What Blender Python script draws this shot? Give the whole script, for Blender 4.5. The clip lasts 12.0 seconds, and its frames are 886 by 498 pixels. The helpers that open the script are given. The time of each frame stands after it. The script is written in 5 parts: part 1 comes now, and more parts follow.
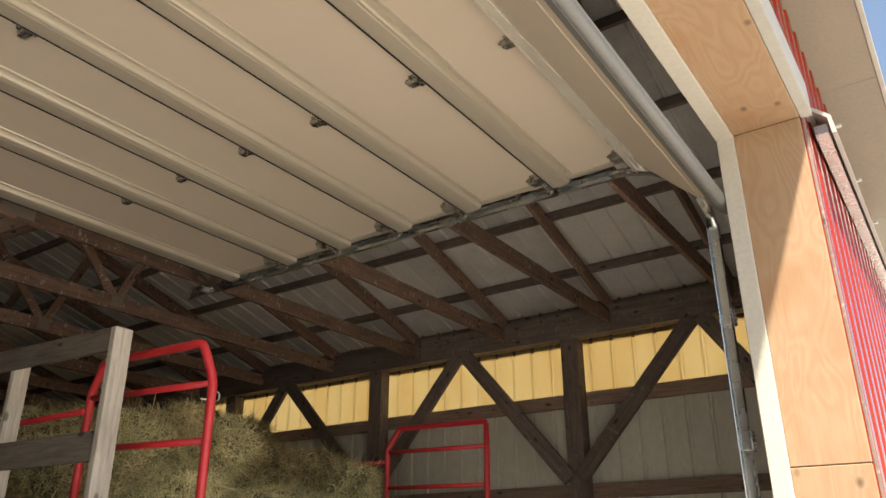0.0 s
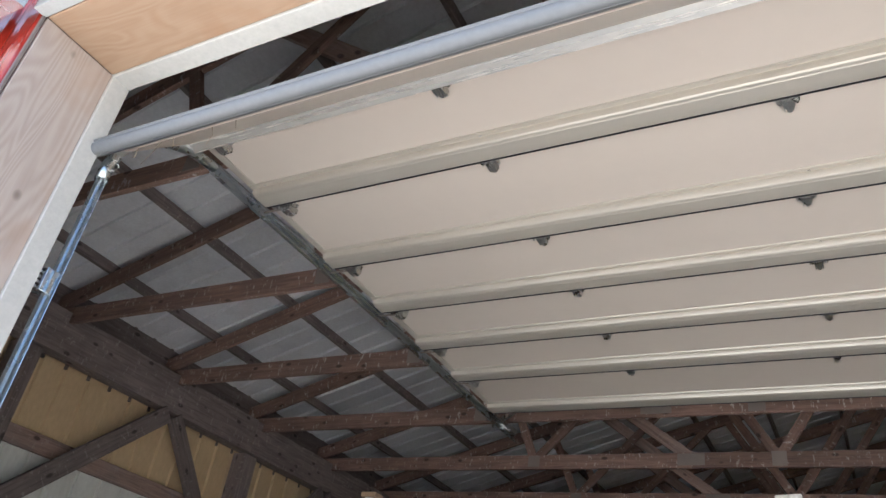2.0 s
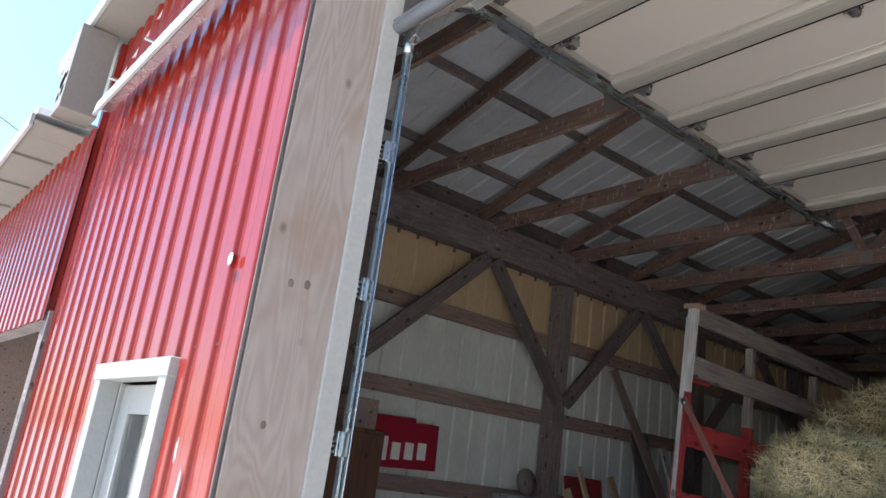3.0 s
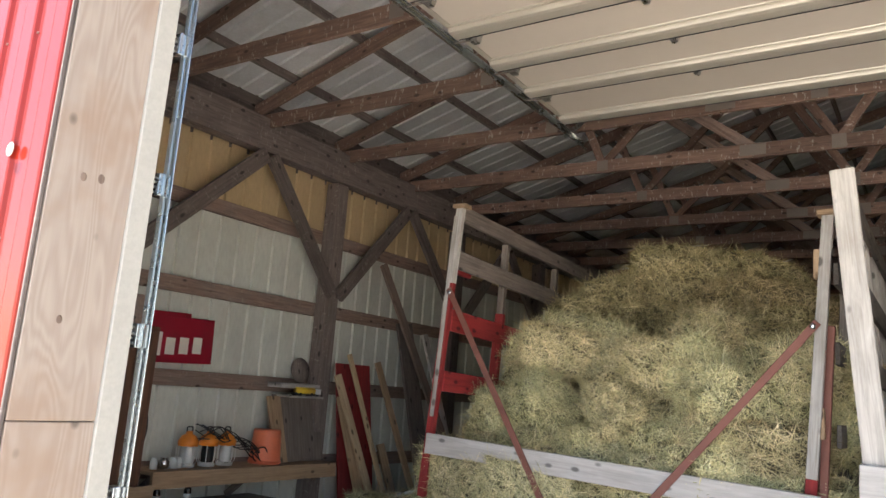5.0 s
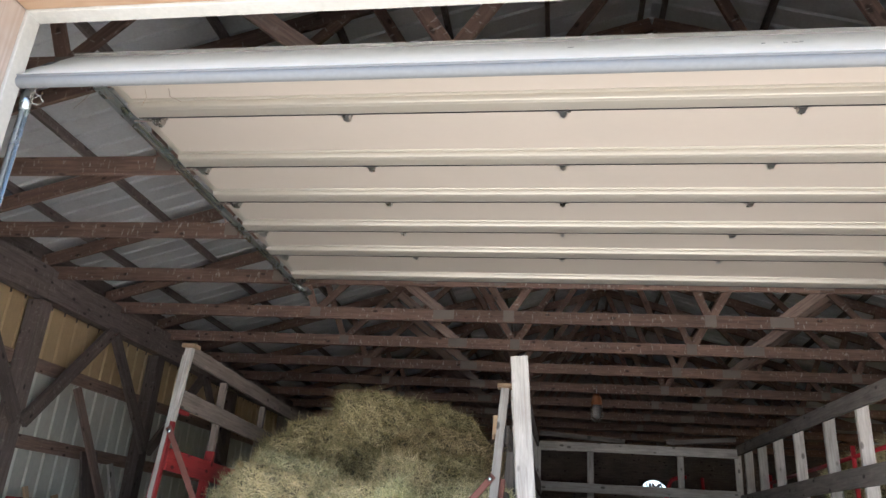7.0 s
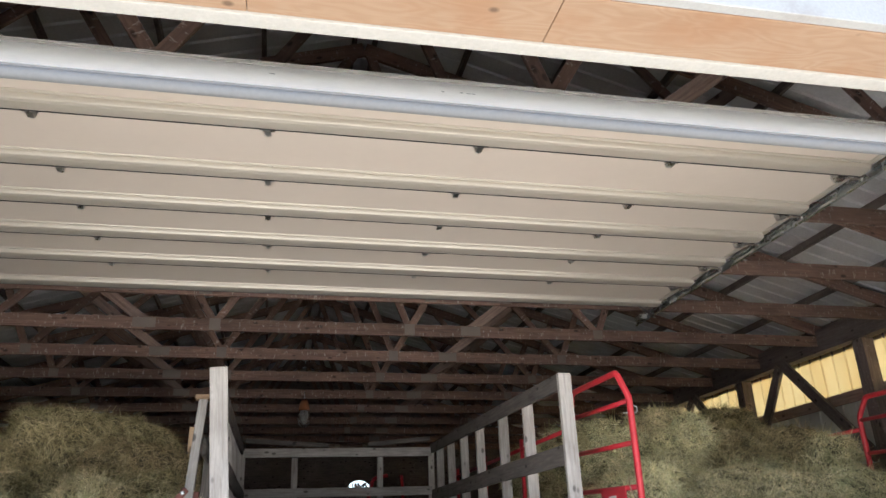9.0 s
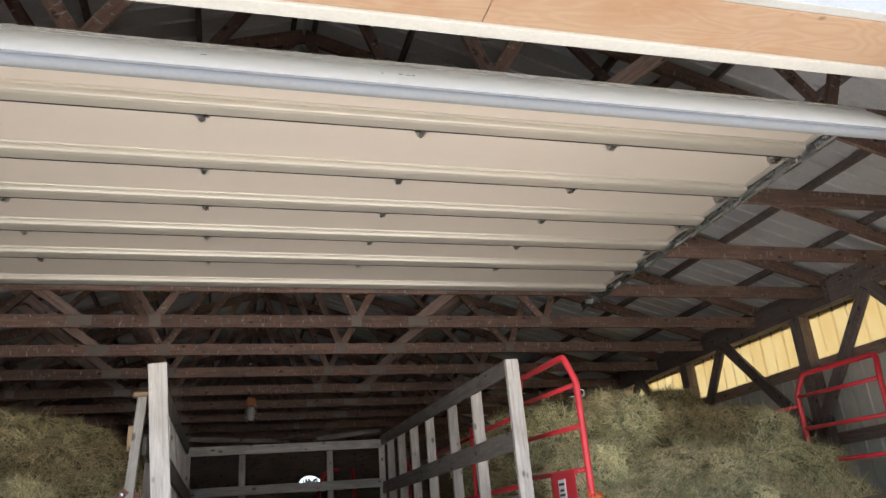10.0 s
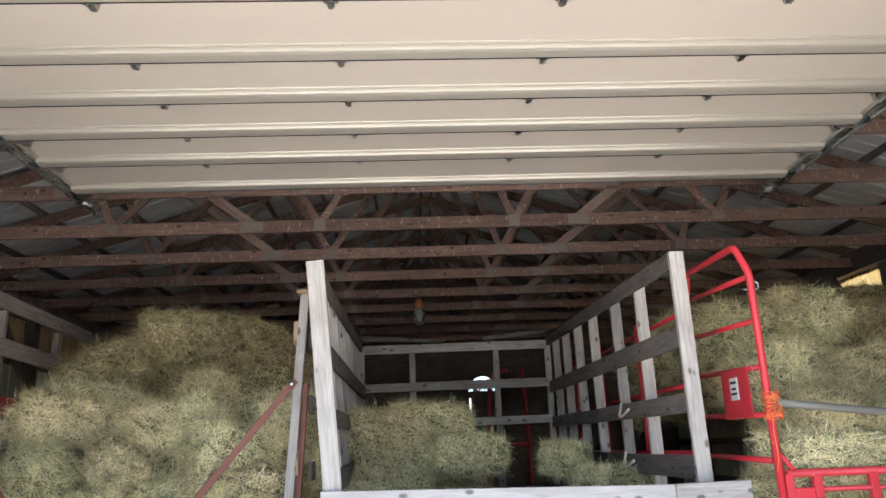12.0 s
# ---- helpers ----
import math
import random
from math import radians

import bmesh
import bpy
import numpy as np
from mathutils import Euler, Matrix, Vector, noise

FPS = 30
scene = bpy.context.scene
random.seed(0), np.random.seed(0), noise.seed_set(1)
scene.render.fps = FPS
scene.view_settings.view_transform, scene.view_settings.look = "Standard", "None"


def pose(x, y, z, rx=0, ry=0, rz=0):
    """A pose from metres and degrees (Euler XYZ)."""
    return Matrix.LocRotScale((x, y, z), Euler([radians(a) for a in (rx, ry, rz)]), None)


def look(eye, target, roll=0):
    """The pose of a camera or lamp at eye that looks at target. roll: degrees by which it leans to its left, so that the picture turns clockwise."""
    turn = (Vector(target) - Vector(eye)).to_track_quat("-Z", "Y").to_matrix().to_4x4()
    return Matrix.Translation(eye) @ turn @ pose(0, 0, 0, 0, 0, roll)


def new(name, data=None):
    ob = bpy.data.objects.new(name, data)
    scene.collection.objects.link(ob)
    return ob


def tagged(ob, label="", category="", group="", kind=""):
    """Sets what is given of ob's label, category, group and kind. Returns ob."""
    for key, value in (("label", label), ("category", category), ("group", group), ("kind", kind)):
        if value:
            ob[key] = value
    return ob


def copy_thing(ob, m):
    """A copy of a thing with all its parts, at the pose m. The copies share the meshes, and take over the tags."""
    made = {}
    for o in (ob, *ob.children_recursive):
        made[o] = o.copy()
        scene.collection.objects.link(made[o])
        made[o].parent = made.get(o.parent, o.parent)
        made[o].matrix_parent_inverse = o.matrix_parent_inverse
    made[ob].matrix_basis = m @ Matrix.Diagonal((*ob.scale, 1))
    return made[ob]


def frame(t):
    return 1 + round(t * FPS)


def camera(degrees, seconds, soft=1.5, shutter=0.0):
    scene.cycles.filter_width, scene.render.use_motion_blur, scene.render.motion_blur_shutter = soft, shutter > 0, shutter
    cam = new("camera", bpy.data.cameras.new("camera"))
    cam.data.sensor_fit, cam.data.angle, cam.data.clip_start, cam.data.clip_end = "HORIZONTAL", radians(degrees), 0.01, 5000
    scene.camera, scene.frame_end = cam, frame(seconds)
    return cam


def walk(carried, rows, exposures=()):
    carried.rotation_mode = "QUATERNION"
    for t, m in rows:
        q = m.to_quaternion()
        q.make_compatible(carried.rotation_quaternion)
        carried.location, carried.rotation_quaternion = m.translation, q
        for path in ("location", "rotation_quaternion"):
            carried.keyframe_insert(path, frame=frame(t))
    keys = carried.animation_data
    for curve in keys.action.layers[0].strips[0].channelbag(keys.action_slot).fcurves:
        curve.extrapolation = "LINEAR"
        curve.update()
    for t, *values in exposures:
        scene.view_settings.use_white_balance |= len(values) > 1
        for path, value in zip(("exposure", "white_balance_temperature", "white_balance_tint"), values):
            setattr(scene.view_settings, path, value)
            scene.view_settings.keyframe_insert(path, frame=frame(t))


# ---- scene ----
cam = camera(60.7, 12.0)
PATH = [
    (0, (-0.461, -1.007, 1.722), (1.061, 0.038, 2.493), -0.0),
    (0.5, (-0.508, -1.201, 1.717), (0.816, 0.035, 2.565), -0.5),
    (1, (-0.404, -1.366, 1.71), (0.542, 0.107, 2.677), -2.1),
    (1.2, (-0.354, -1.397, 1.725), (0.274, 0.195, 2.759), -1.2),
    (1.5, (-0.413, -1.448, 1.742), (-0.38, 0.226, 2.837), 1.6),
    (1.8, (-0.449, -1.503, 1.714), (-1.032, 0.068, 2.806), 6.3),
    (2, (-0.447, -1.528, 1.71), (-1.356, -0.091, 2.762), 9.4),
    (2.5, (-0.484, -1.637, 1.653), (-1.796, -0.401, 2.521), 10.8),
    (3, (-0.433, -1.7, 1.585), (-1.964, -0.547, 2.155), 7.6),
    (3.2, (-0.348, -1.707, 1.552), (-1.956, -0.594, 1.97), 6.8),
    (4.8, (-0.322, -1.867, 1.514), (-1.56, -0.33, 1.84), 3.6),
    (5, (-0.371, -1.949, 1.526), (-1.472, -0.32, 1.896), 4.3),
    (5.5, (-0.383, -2.177, 1.564), (-1.26, -0.437, 2.017), 4.5),
    (6, (-0.298, -2.419, 1.541), (-0.973, -0.604, 2.042), 2.7),
    (6.5, (-0.331, -2.631, 1.596), (-0.809, -0.784, 2.196), 2.5),
    (7, (-0.515, -2.801, 1.619), (-0.828, -0.961, 2.338), 4.1),
    (7.5, (-0.534, -2.905, 1.616), (-0.622, -1.057, 2.375), 3.4),
    (7.7, (-0.536, -2.939, 1.625), (-0.522, -1.092, 2.391), 1.9),
    (9.3, (-0.378, -2.99, 1.625), (0.09, -1.189, 2.36), -2.3),
    (9.5, (-0.377, -2.964, 1.613), (0.127, -1.174, 2.348), -2.9),
    (10, (-0.355, -2.927, 1.612), (0.187, -1.139, 2.327), -4.5),
    (10.5, (-0.359, -2.9, 1.609), (0.088, -1.074, 2.292), -4.6),
    (11, (-0.352, -2.854, 1.595), (-0.093, -0.979, 2.242), -3.6),
    (11.5, (-0.277, -2.799, 1.607), (-0.134, -0.907, 2.239), -2.7),
    (12, (-0.168, -2.704, 1.557), (-0.068, -0.773, 2.069), -2.3),
]
EXPOSURE = [(0.0, 1.65, 7600, 10), (0.5, 1.9, 6500, 10), (1.0, 2.2, 6100, 10), (1.5, 2.3, 5700, 10), (2.0, 2.25, 5600, 10), (2.5, 2.05, 5500, 10), (3.2, 1.75, 5600, 10), (5.0, 2.6, 6500, 10), (5.5, 2.8, 5900, 10), (6.5, 2.75, 6000, 10), (7.0, 2.5, 5800, 10), (7.5, 2.4, 5800, 10), (9.5, 2.2, 6000, 10), (10.5, 2.35, 6050, 10), (12.0, 2.55, 5900, 10)]
walk(cam, [(t, look(eye, goal, roll)) for t, eye, goal, roll in PATH], EXPOSURE)
SKY_STRENGTH, SUN_STRENGTH = 0.09, 4.6

# ---- sky and sun ----
SUN_TO = Vector((-1.3, -1.0, 2.8)).normalized()
world = bpy.data.worlds.new("sky")
scene.world = world
world.use_nodes = True
_n = world.node_tree.nodes
_bg = _n["Background"]
_sky = _n.new("ShaderNodeTexSky")
_sky.sky_type, _sky.sun_disc = "NISHITA", False
_sky.sun_elevation = math.asin(SUN_TO.z)
_sky.sun_rotation = math.atan2(SUN_TO.x, SUN_TO.y)
_sky.dust_density, _sky.ozone_density = 1.2, 1.2
world.node_tree.links.new(_sky.outputs[0], _bg.inputs[0])
_bg.inputs[1].default_value = SKY_STRENGTH
sun = new("sun", bpy.data.lights.new("sun", "SUN"))
sun.data.energy, sun.data.angle, sun.data.color = SUN_STRENGTH, radians(1.0), (1.0, 0.95, 0.88)
sun.matrix_world = look(SUN_TO * 40, (0, 0, 0))


# ---- materials ----
def shader(name, rough=0.7, metal=0.0):
    m = bpy.data.materials.new(name)
    m.use_nodes = True
    b = m.node_tree.nodes["Principled BSDF"]
    b.inputs["Roughness"].default_value, b.inputs["Metallic"].default_value = rough, metal
    return m, m.node_tree.nodes, m.node_tree.links, b


def coords(n, l, scale, wander=8.0):
    """Object coordinates, stretched, and shifted for each object."""
    tc, oi, mp = n.new("ShaderNodeTexCoord"), n.new("ShaderNodeObjectInfo"), n.new("ShaderNodeMapping")
    mul, add = n.new("ShaderNodeMath"), n.new("ShaderNodeVectorMath")
    mul.operation, add.operation = "MULTIPLY", "ADD"
    mul.inputs[1].default_value = wander
    l.new(oi.outputs["Random"], mul.inputs[0])
    l.new(tc.outputs["Object"], add.inputs[0])
    l.new(mul.outputs[0], add.inputs[1])
    l.new(add.outputs[0], mp.inputs["Vector"])
    mp.inputs["Scale"].default_value = scale
    return mp, oi


def noise_node(n, l, vec, scale, detail=6, rough=0.6, distort=0.0):
    t = n.new("ShaderNodeTexNoise")
    t.inputs["Scale"].default_value, t.inputs["Detail"].default_value = scale, detail
    t.inputs["Roughness"].default_value, t.inputs["Distortion"].default_value = rough, distort
    l.new(vec, t.inputs["Vector"])
    return t


def ramp(n, l, fac, stops):
    r = n.new("ShaderNodeValToRGB")
    e = r.color_ramp.elements
    while len(e) < len(stops):
        e.new(0.5)
    for el, (p, c) in zip(e, stops):
        el.position, el.color = p, (*c, 1)
    l.new(fac, r.inputs["Fac"])
    return r


def mixed(n, l, fac, a, b, how="MIX"):
    x = n.new("ShaderNodeMix")
    x.data_type, x.blend_type = "RGBA", how
    for sock, v in ((x.inputs[0], fac), (x.inputs[6], a), (x.inputs[7], b)):
        if hasattr(v, "is_linked"):
            l.new(v, sock)
        elif isinstance(v, tuple):
            sock.default_value = (*v, 1)
        else:
            sock.default_value = v
    return x.outputs[2]


def bump(n, l, b, height, strength, distance):
    bp = n.new("ShaderNodeBump")
    bp.inputs["Strength"].default_value, bp.inputs["Distance"].default_value = strength, distance
    l.new(height, bp.inputs["Height"])
    l.new(bp.outputs[0], b.inputs["Normal"])


def wood(name, light, dark, stain=(0.05, 0.04, 0.035), stain_amount=0.4, rough=0.85, specks=0.0, knots=True):
    """Sawn wood with its grain along the piece's own x."""
    m, n, l, b = shader(name, rough)
    mp, oi = coords(n, l, (1.0, 16.0, 16.0))
    grain = noise_node(n, l, mp.outputs[0], 3.0, 8, 0.65, 0.6)
    col = ramp(n, l, grain.outputs[0], [(0.3, dark), (0.62, light)]).outputs[0]
    mp2, _ = coords(n, l, (1.0, 2.2, 2.2))
    patch = noise_node(n, l, mp2.outputs[0], 2.6, 5, 0.6)
    f = ramp(n, l, patch.outputs[0], [(0.42, (0, 0, 0)), (0.75, (stain_amount,) * 3)]).outputs[0]
    col = mixed(n, l, f, col, stain)
    if knots:
        mp3, _ = coords(n, l, (2.4, 4.5, 4.5))
        v = n.new("ShaderNodeTexVoronoi")
        v.inputs["Scale"].default_value = 2.1
        l.new(mp3.outputs[0], v.inputs["Vector"])
        k = ramp(n, l, v.outputs["Distance"], [(0.11, (0.9,) * 3), (0.19, (0, 0, 0))]).outputs[0]
        col = mixed(n, l, k, col, tuple(c * 0.35 for c in dark))
    if specks:
        mp4, _ = coords(n, l, (11.0, 11.0, 4.0))
        s = noise_node(n, l, mp4.outputs[0], 3.2, 3, 0.7)
        k = ramp(n, l, s.outputs[0], [(0.60, (0, 0, 0)), (0.66, (specks,) * 3)]).outputs[0]
        col = mixed(n, l, k, col, (0.62, 0.58, 0.52))
    h = n.new("ShaderNodeHueSaturation")
    rnd = n.new("ShaderNodeMapRange")
    rnd.inputs["To Min"].default_value, rnd.inputs["To Max"].default_value = 0.75, 1.2
    l.new(oi.outputs["Random"], rnd.inputs["Value"])
    l.new(rnd.outputs[0], h.inputs["Value"])
    l.new(col, h.inputs["Color"])
    l.new(h.outputs[0], b.inputs["Base Color"])
    bump(n, l, b, grain.outputs[0], 0.5, 0.004)
    return m


def plywood(name, light, dark, contour, flame=(1.7, 5.5, 5.5), swirl=0.10):
    """Sheet with rotary-cut contour grain along its own x."""
    m, n, l, b = shader(name, 0.75)
    mp, oi = coords(n, l, flame)
    warp = noise_node(n, l, mp.outputs[0], 1.1, 2, 0.35, 0.5)
    w = n.new("ShaderNodeMath")
    w.operation = "MULTIPLY"
    w.inputs[1].default_value = contour
    l.new(warp.outputs[0], w.inputs[0])
    s = n.new("ShaderNodeMath")
    s.operation = "SINE"
    l.new(w.outputs[0], s.inputs[0])
    mp2, _ = coords(n, l, (1.5, 60.0, 60.0))
    fine = noise_node(n, l, mp2.outputs[0], 2.0, 6, 0.7)
    a = n.new("ShaderNodeMath")
    a.operation = "MULTIPLY_ADD"
    a.inputs[1].default_value, a.inputs[2].default_value = swirl, 0.30
    l.new(s.outputs[0], a.inputs[0])
    t = n.new("ShaderNodeMath")
    t.operation = "MULTIPLY_ADD"
    t.inputs[1].default_value = 0.5
    l.new(fine.outputs[0], t.inputs[0])
    l.new(a.outputs[0], t.inputs[2])
    col = ramp(n, l, t.outputs[0], [(0.2, dark), (0.75, light)]).outputs[0]
    mp3, _ = coords(n, l, (1, 1, 1))
    big = noise_node(n, l, mp3.outputs[0], 2.2, 4, 0.6)
    f = ramp(n, l, big.outputs[0], [(0.48, (0, 0, 0)), (0.66, (0.55,) * 3)]).outputs[0]
    col = mixed(n, l, f, col, (dark[0] * 1.02, dark[1] * 0.86, dark[2] * 0.72))
    v = n.new("ShaderNodeTexVoronoi")
    v.inputs["Scale"].default_value = 4.5
    mp4, _ = coords(n, l, (0.7, 1.0, 1.0))
    l.new(mp4.outputs[0], v.inputs["Vector"])
    k = ramp(n, l, v.outputs["Distance"], [(0.045, (0.85,) * 3), (0.10, (0, 0, 0))]).outputs[0]
    col = mixed(n, l, k, col, tuple(c * 0.4 for c in dark))
    l.new(col, b.inputs["Base Color"])
    bump(n, l, b, t.outputs[0], 0.35, 0.002)
    return m


def coated(name, colour, rough=0.4, metal=0.0, dirt=(0.2, 0.17, 0.14), dirt_amount=0.25, dirt_scale=2.0, stretch=(1, 1, 1), grime=0.5, relief=0.0, coat=0.0, fleck=0.08):
    """Painted, galvanised or plastic surfaces: large faint soiling and fine specks."""
    m, n, l, b = shader(name, rough, metal)
    mp, oi = coords(n, l, stretch)
    big = noise_node(n, l, mp.outputs[0], dirt_scale, 7, 0.65, 0.2)
    f = ramp(n, l, big.outputs[0], [(grime, (0, 0, 0)), (min(grime + 0.35, 1.0), (dirt_amount,) * 3)]).outputs[0]
    fine = noise_node(n, l, mp.outputs[0], dirt_scale * 24, 4, 0.6)
    shade = ramp(n, l, fine.outputs[0], [(0.3, tuple(c * (1 - fleck) for c in colour)), (0.7, tuple(min(c * (1 + 0.6 * fleck), 1) for c in colour))]).outputs[0]
    l.new(mixed(n, l, f, shade, dirt), b.inputs["Base Color"])
    rr = n.new("ShaderNodeMapRange")
    rr.inputs["To Min"].default_value, rr.inputs["To Max"].default_value = max(rough - 0.1, 0.05), min(rough + 0.15, 1)
    l.new(big.outputs[0], rr.inputs["Value"])
    l.new(rr.outputs[0], b.inputs["Roughness"])
    b.inputs["Coat Weight"].default_value = coat
    if relief:
        bump(n, l, b, fine.outputs[0], 0.4, relief)
    return m


def hay_like(name, tones, relief=0.02):
    """Dried grass: each blade its own tone."""
    m, n, l, b = shader(name, 0.75)
    g = n.new("ShaderNodeNewGeometry")
    col = ramp(n, l, g.outputs["Random Per Island"], [(k / (len(tones) - 1), c) for k, c in enumerate(tones)]).outputs[0]
    mp, _ = coords(n, l, (1, 1, 1), 30.0)
    big = noise_node(n, l, mp.outputs[0], 5.0, 5, 0.65)
    f = ramp(n, l, big.outputs[0], [(0.36, (0.80, 0.79, 0.72)), (0.60, (1.26, 1.21, 1.14))]).outputs[0]
    col = mixed(n, l, 1.0, col, f, "MULTIPLY")
    oi = n.new("ShaderNodeObjectInfo")
    tone = ramp(n, l, oi.outputs["Random"], [(0.0, (0.84, 0.75, 0.68)), (0.35, (1.02, 0.97, 0.92)), (0.7, (0.98, 0.98, 0.90)), (1.0, (1.08, 1.05, 0.98))]).outputs[0]
    l.new(mixed(n, l, 1.0, col, tone, "MULTIPLY"), b.inputs["Base Color"])
    return m


MAT = {}
MAT["truss"] = wood("old brown truss wood", (0.27, 0.168, 0.125), (0.135, 0.082, 0.062), specks=0.5)
MAT["frame"] = wood("dark weathered framing", (0.215, 0.172, 0.153), (0.11, 0.088, 0.078), specks=0.2)
MAT["girt"] = wood("brown wall girt", (0.34, 0.235, 0.185), (0.17, 0.108, 0.085), (0.2, 0.19, 0.18), 0.5, specks=0.12)
MAT["grey_wood"] = wood("weathered grey rack wood", (0.56, 0.53, 0.495), (0.35, 0.32, 0.29), (0.15, 0.12, 0.10), 0.5)
MAT["mid_grey"] = wood("grey weathered rail", (0.225, 0.185, 0.155), (0.11, 0.088, 0.075), (0.09, 0.075, 0.065), 0.45)
MAT["dark_rack"] = wood("dark weathered rack rail", (0.17, 0.15, 0.135), (0.075, 0.065, 0.06), (0.3, 0.27, 0.24), 0.3)
MAT["pale_wood"] = wood("pale new lumber", (0.66, 0.50, 0.33), (0.46, 0.31, 0.18), (0.3, 0.2, 0.12), 0.25)
MAT["tan_wood"] = wood("tan lumber", (0.42, 0.29, 0.18), (0.25, 0.16, 0.095), (0.14, 0.1, 0.07), 0.35)
MAT["white_board"] = wood("grey-white painted tail board", (0.66, 0.63, 0.61), (0.47, 0.44, 0.42), (0.3, 0.25, 0.22), 0.3)
MAT["red_board"] = wood("faded red painted board", (0.36, 0.03, 0.03), (0.22, 0.018, 0.02), (0.12, 0.03, 0.03), 0.35)
MAT["ply_new"] = plywood("new softwood plywood", (0.345, 0.235, 0.15), (0.27, 0.165, 0.095), 70.0)
MAT["ply_old"] = plywood("weathered plywood", (0.40, 0.335, 0.285), (0.31, 0.245, 0.205), 150.0, (0.7, 5.0, 5.0), 0.16)
MAT["white_trim"] = coated("white painted trim", (0.45, 0.435, 0.395), 0.55, dirt_amount=0.2, relief=0.0015)
MAT["door_paint"] = coated("off-white door paint", (0.35, 0.345, 0.315), 0.5, dirt_amount=0.25, relief=0.001)
MAT["panel"] = coated("cream painted steel door skin", (0.535, 0.467, 0.395), 0.34, dirt_amount=0.08, dirt_scale=0.6, fleck=0.012)
MAT["door_out"] = coated("white painted steel", (0.84, 0.82, 0.77), 0.34, dirt_amount=0.2, fleck=0.03)
MAT["strut"] = coated("bright galvanised strut", (0.52, 0.475, 0.40), 0.36, 0.42, dirt_amount=0.10, stretch=(1, 6, 6), fleck=0.03)
MAT["alu"] = coated("brushed aluminium", (0.80, 0.765, 0.69), 0.24, 0.6, dirt_amount=0.15, stretch=(1, 30, 30), dirt_scale=1.0)
MAT["galv"] = coated("galvanised steel", (0.62, 0.64, 0.66), 0.24, 0.95, dirt_amount=0.35, dirt_scale=4)
MAT["hinge"] = coated("dull zinc hinge", (0.46, 0.45, 0.42), 0.26, 0.9, dirt=(0.10, 0.09, 0.08), dirt_amount=0.6, dirt_scale=9)
MAT["seal"] = coated("grey vinyl seal", (0.15, 0.155, 0.16), 0.55, dirt_amount=0.3)
MAT["siding_red"] = coated("red ribbed steel siding", (0.235, 0.021, 0.012), 0.14, dirt=(0.30, 0.075, 0.058), dirt_amount=0.22, dirt_scale=1.1, stretch=(1, 1, 0.35), coat=0.0, relief=0.0004)
MAT["siding_red"].node_tree.nodes["Principled BSDF"].inputs["Specular IOR Level"].default_value = 0.30
MAT["siding_white"] = coated("dull white inside of steel siding", (0.66, 0.66, 0.595), 0.5, dirt=(0.30, 0.27, 0.22), dirt_amount=0.5, dirt_scale=1.3, stretch=(1, 1, 0.4), grime=0.45)
MAT["roof_steel"] = coated("dull galvanised roof sheet", (0.74, 0.74, 0.74), 0.45, 0.1, dirt=(0.25, 0.21, 0.18), dirt_amount=0.45, dirt_scale=1.5, grime=0.45)
MAT["red_steel"] = coated("red painted steel tube", (0.60, 0.035, 0.05), 0.38, dirt=(0.25, 0.05, 0.04), dirt_amount=0.4, dirt_scale=5)
MAT["rust"] = coated("rusty red-brown rod", (0.22, 0.09, 0.07), 0.7, 0.2, dirt=(0.1, 0.05, 0.04), dirt_amount=0.6, dirt_scale=8)
MAT["soffit"] = coated("weathered soffit board", (0.22, 0.20, 0.165), 0.75, dirt=(0.3, 0.25, 0.2), dirt_amount=0.5, dirt_scale=1.6)
MAT["rail"] = coated("weathered white painted track cover", (0.37, 0.37, 0.355), 0.6, dirt=(0.22, 0.19, 0.17), dirt_amount=0.7, dirt_scale=3.0, grime=0.52, relief=0.002)
MAT["orange"] = coated("orange plastic", (0.80, 0.25, 0.03), 0.4, dirt_amount=0.3, dirt_scale=8)
MAT["bucket"] = coated("faded orange bucket plastic", (0.80, 0.20, 0.10), 0.5, dirt_amount=0.3, dirt_scale=6)
MAT["white_plastic"] = coated("white plastic", (0.72, 0.73, 0.72), 0.4, dirt_amount=0.3, dirt_scale=8)
MAT["black"] = coated("black rubber", (0.02, 0.02, 0.022), 0.55, dirt=(0.1, 0.09, 0.08), dirt_amount=0.3, dirt_scale=6)
MAT["brown_glass"] = coated("dark brown glass", (0.02, 0.012, 0.008), 0.12, dirt_amount=0.2, dirt_scale=8)
MAT["yellow"] = coated("yellow painted metal", (0.75, 0.50, 0.04), 0.4, dirt_amount=0.3, dirt_scale=8)
MAT["sign_red"] = coated("deep red enamel", (0.30, 0.012, 0.03), 0.35, dirt=(0.1, 0.03, 0.03), dirt_amount=0.5, dirt_scale=5)
MAT["cream"] = coated("cream paint", (0.78, 0.73, 0.66), 0.5, dirt_amount=0.2, dirt_scale=8)
MAT["twine"] = coated("orange plastic twine", (0.85, 0.20, 0.06), 0.6, dirt_amount=0.2, dirt_scale=20)
MAT["brown_panel"] = wood("dark brown varnished panel", (0.17, 0.08, 0.045), (0.09, 0.04, 0.025))
MAT["pipe"] = coated("dull grey pipe", (0.20, 0.195, 0.17), 0.6, 0.2, dirt_amount=0.4, dirt_scale=5)
MAT["hay"] = hay_like("dried hay blades", [(0.10, 0.092, 0.05), (0.64, 0.60, 0.37), (0.36, 0.39, 0.22), (0.86, 0.80, 0.53), (0.52, 0.54, 0.33), (1.0, 0.96, 0.74), (0.24, 0.25, 0.14), (0.95, 0.87, 0.58)])
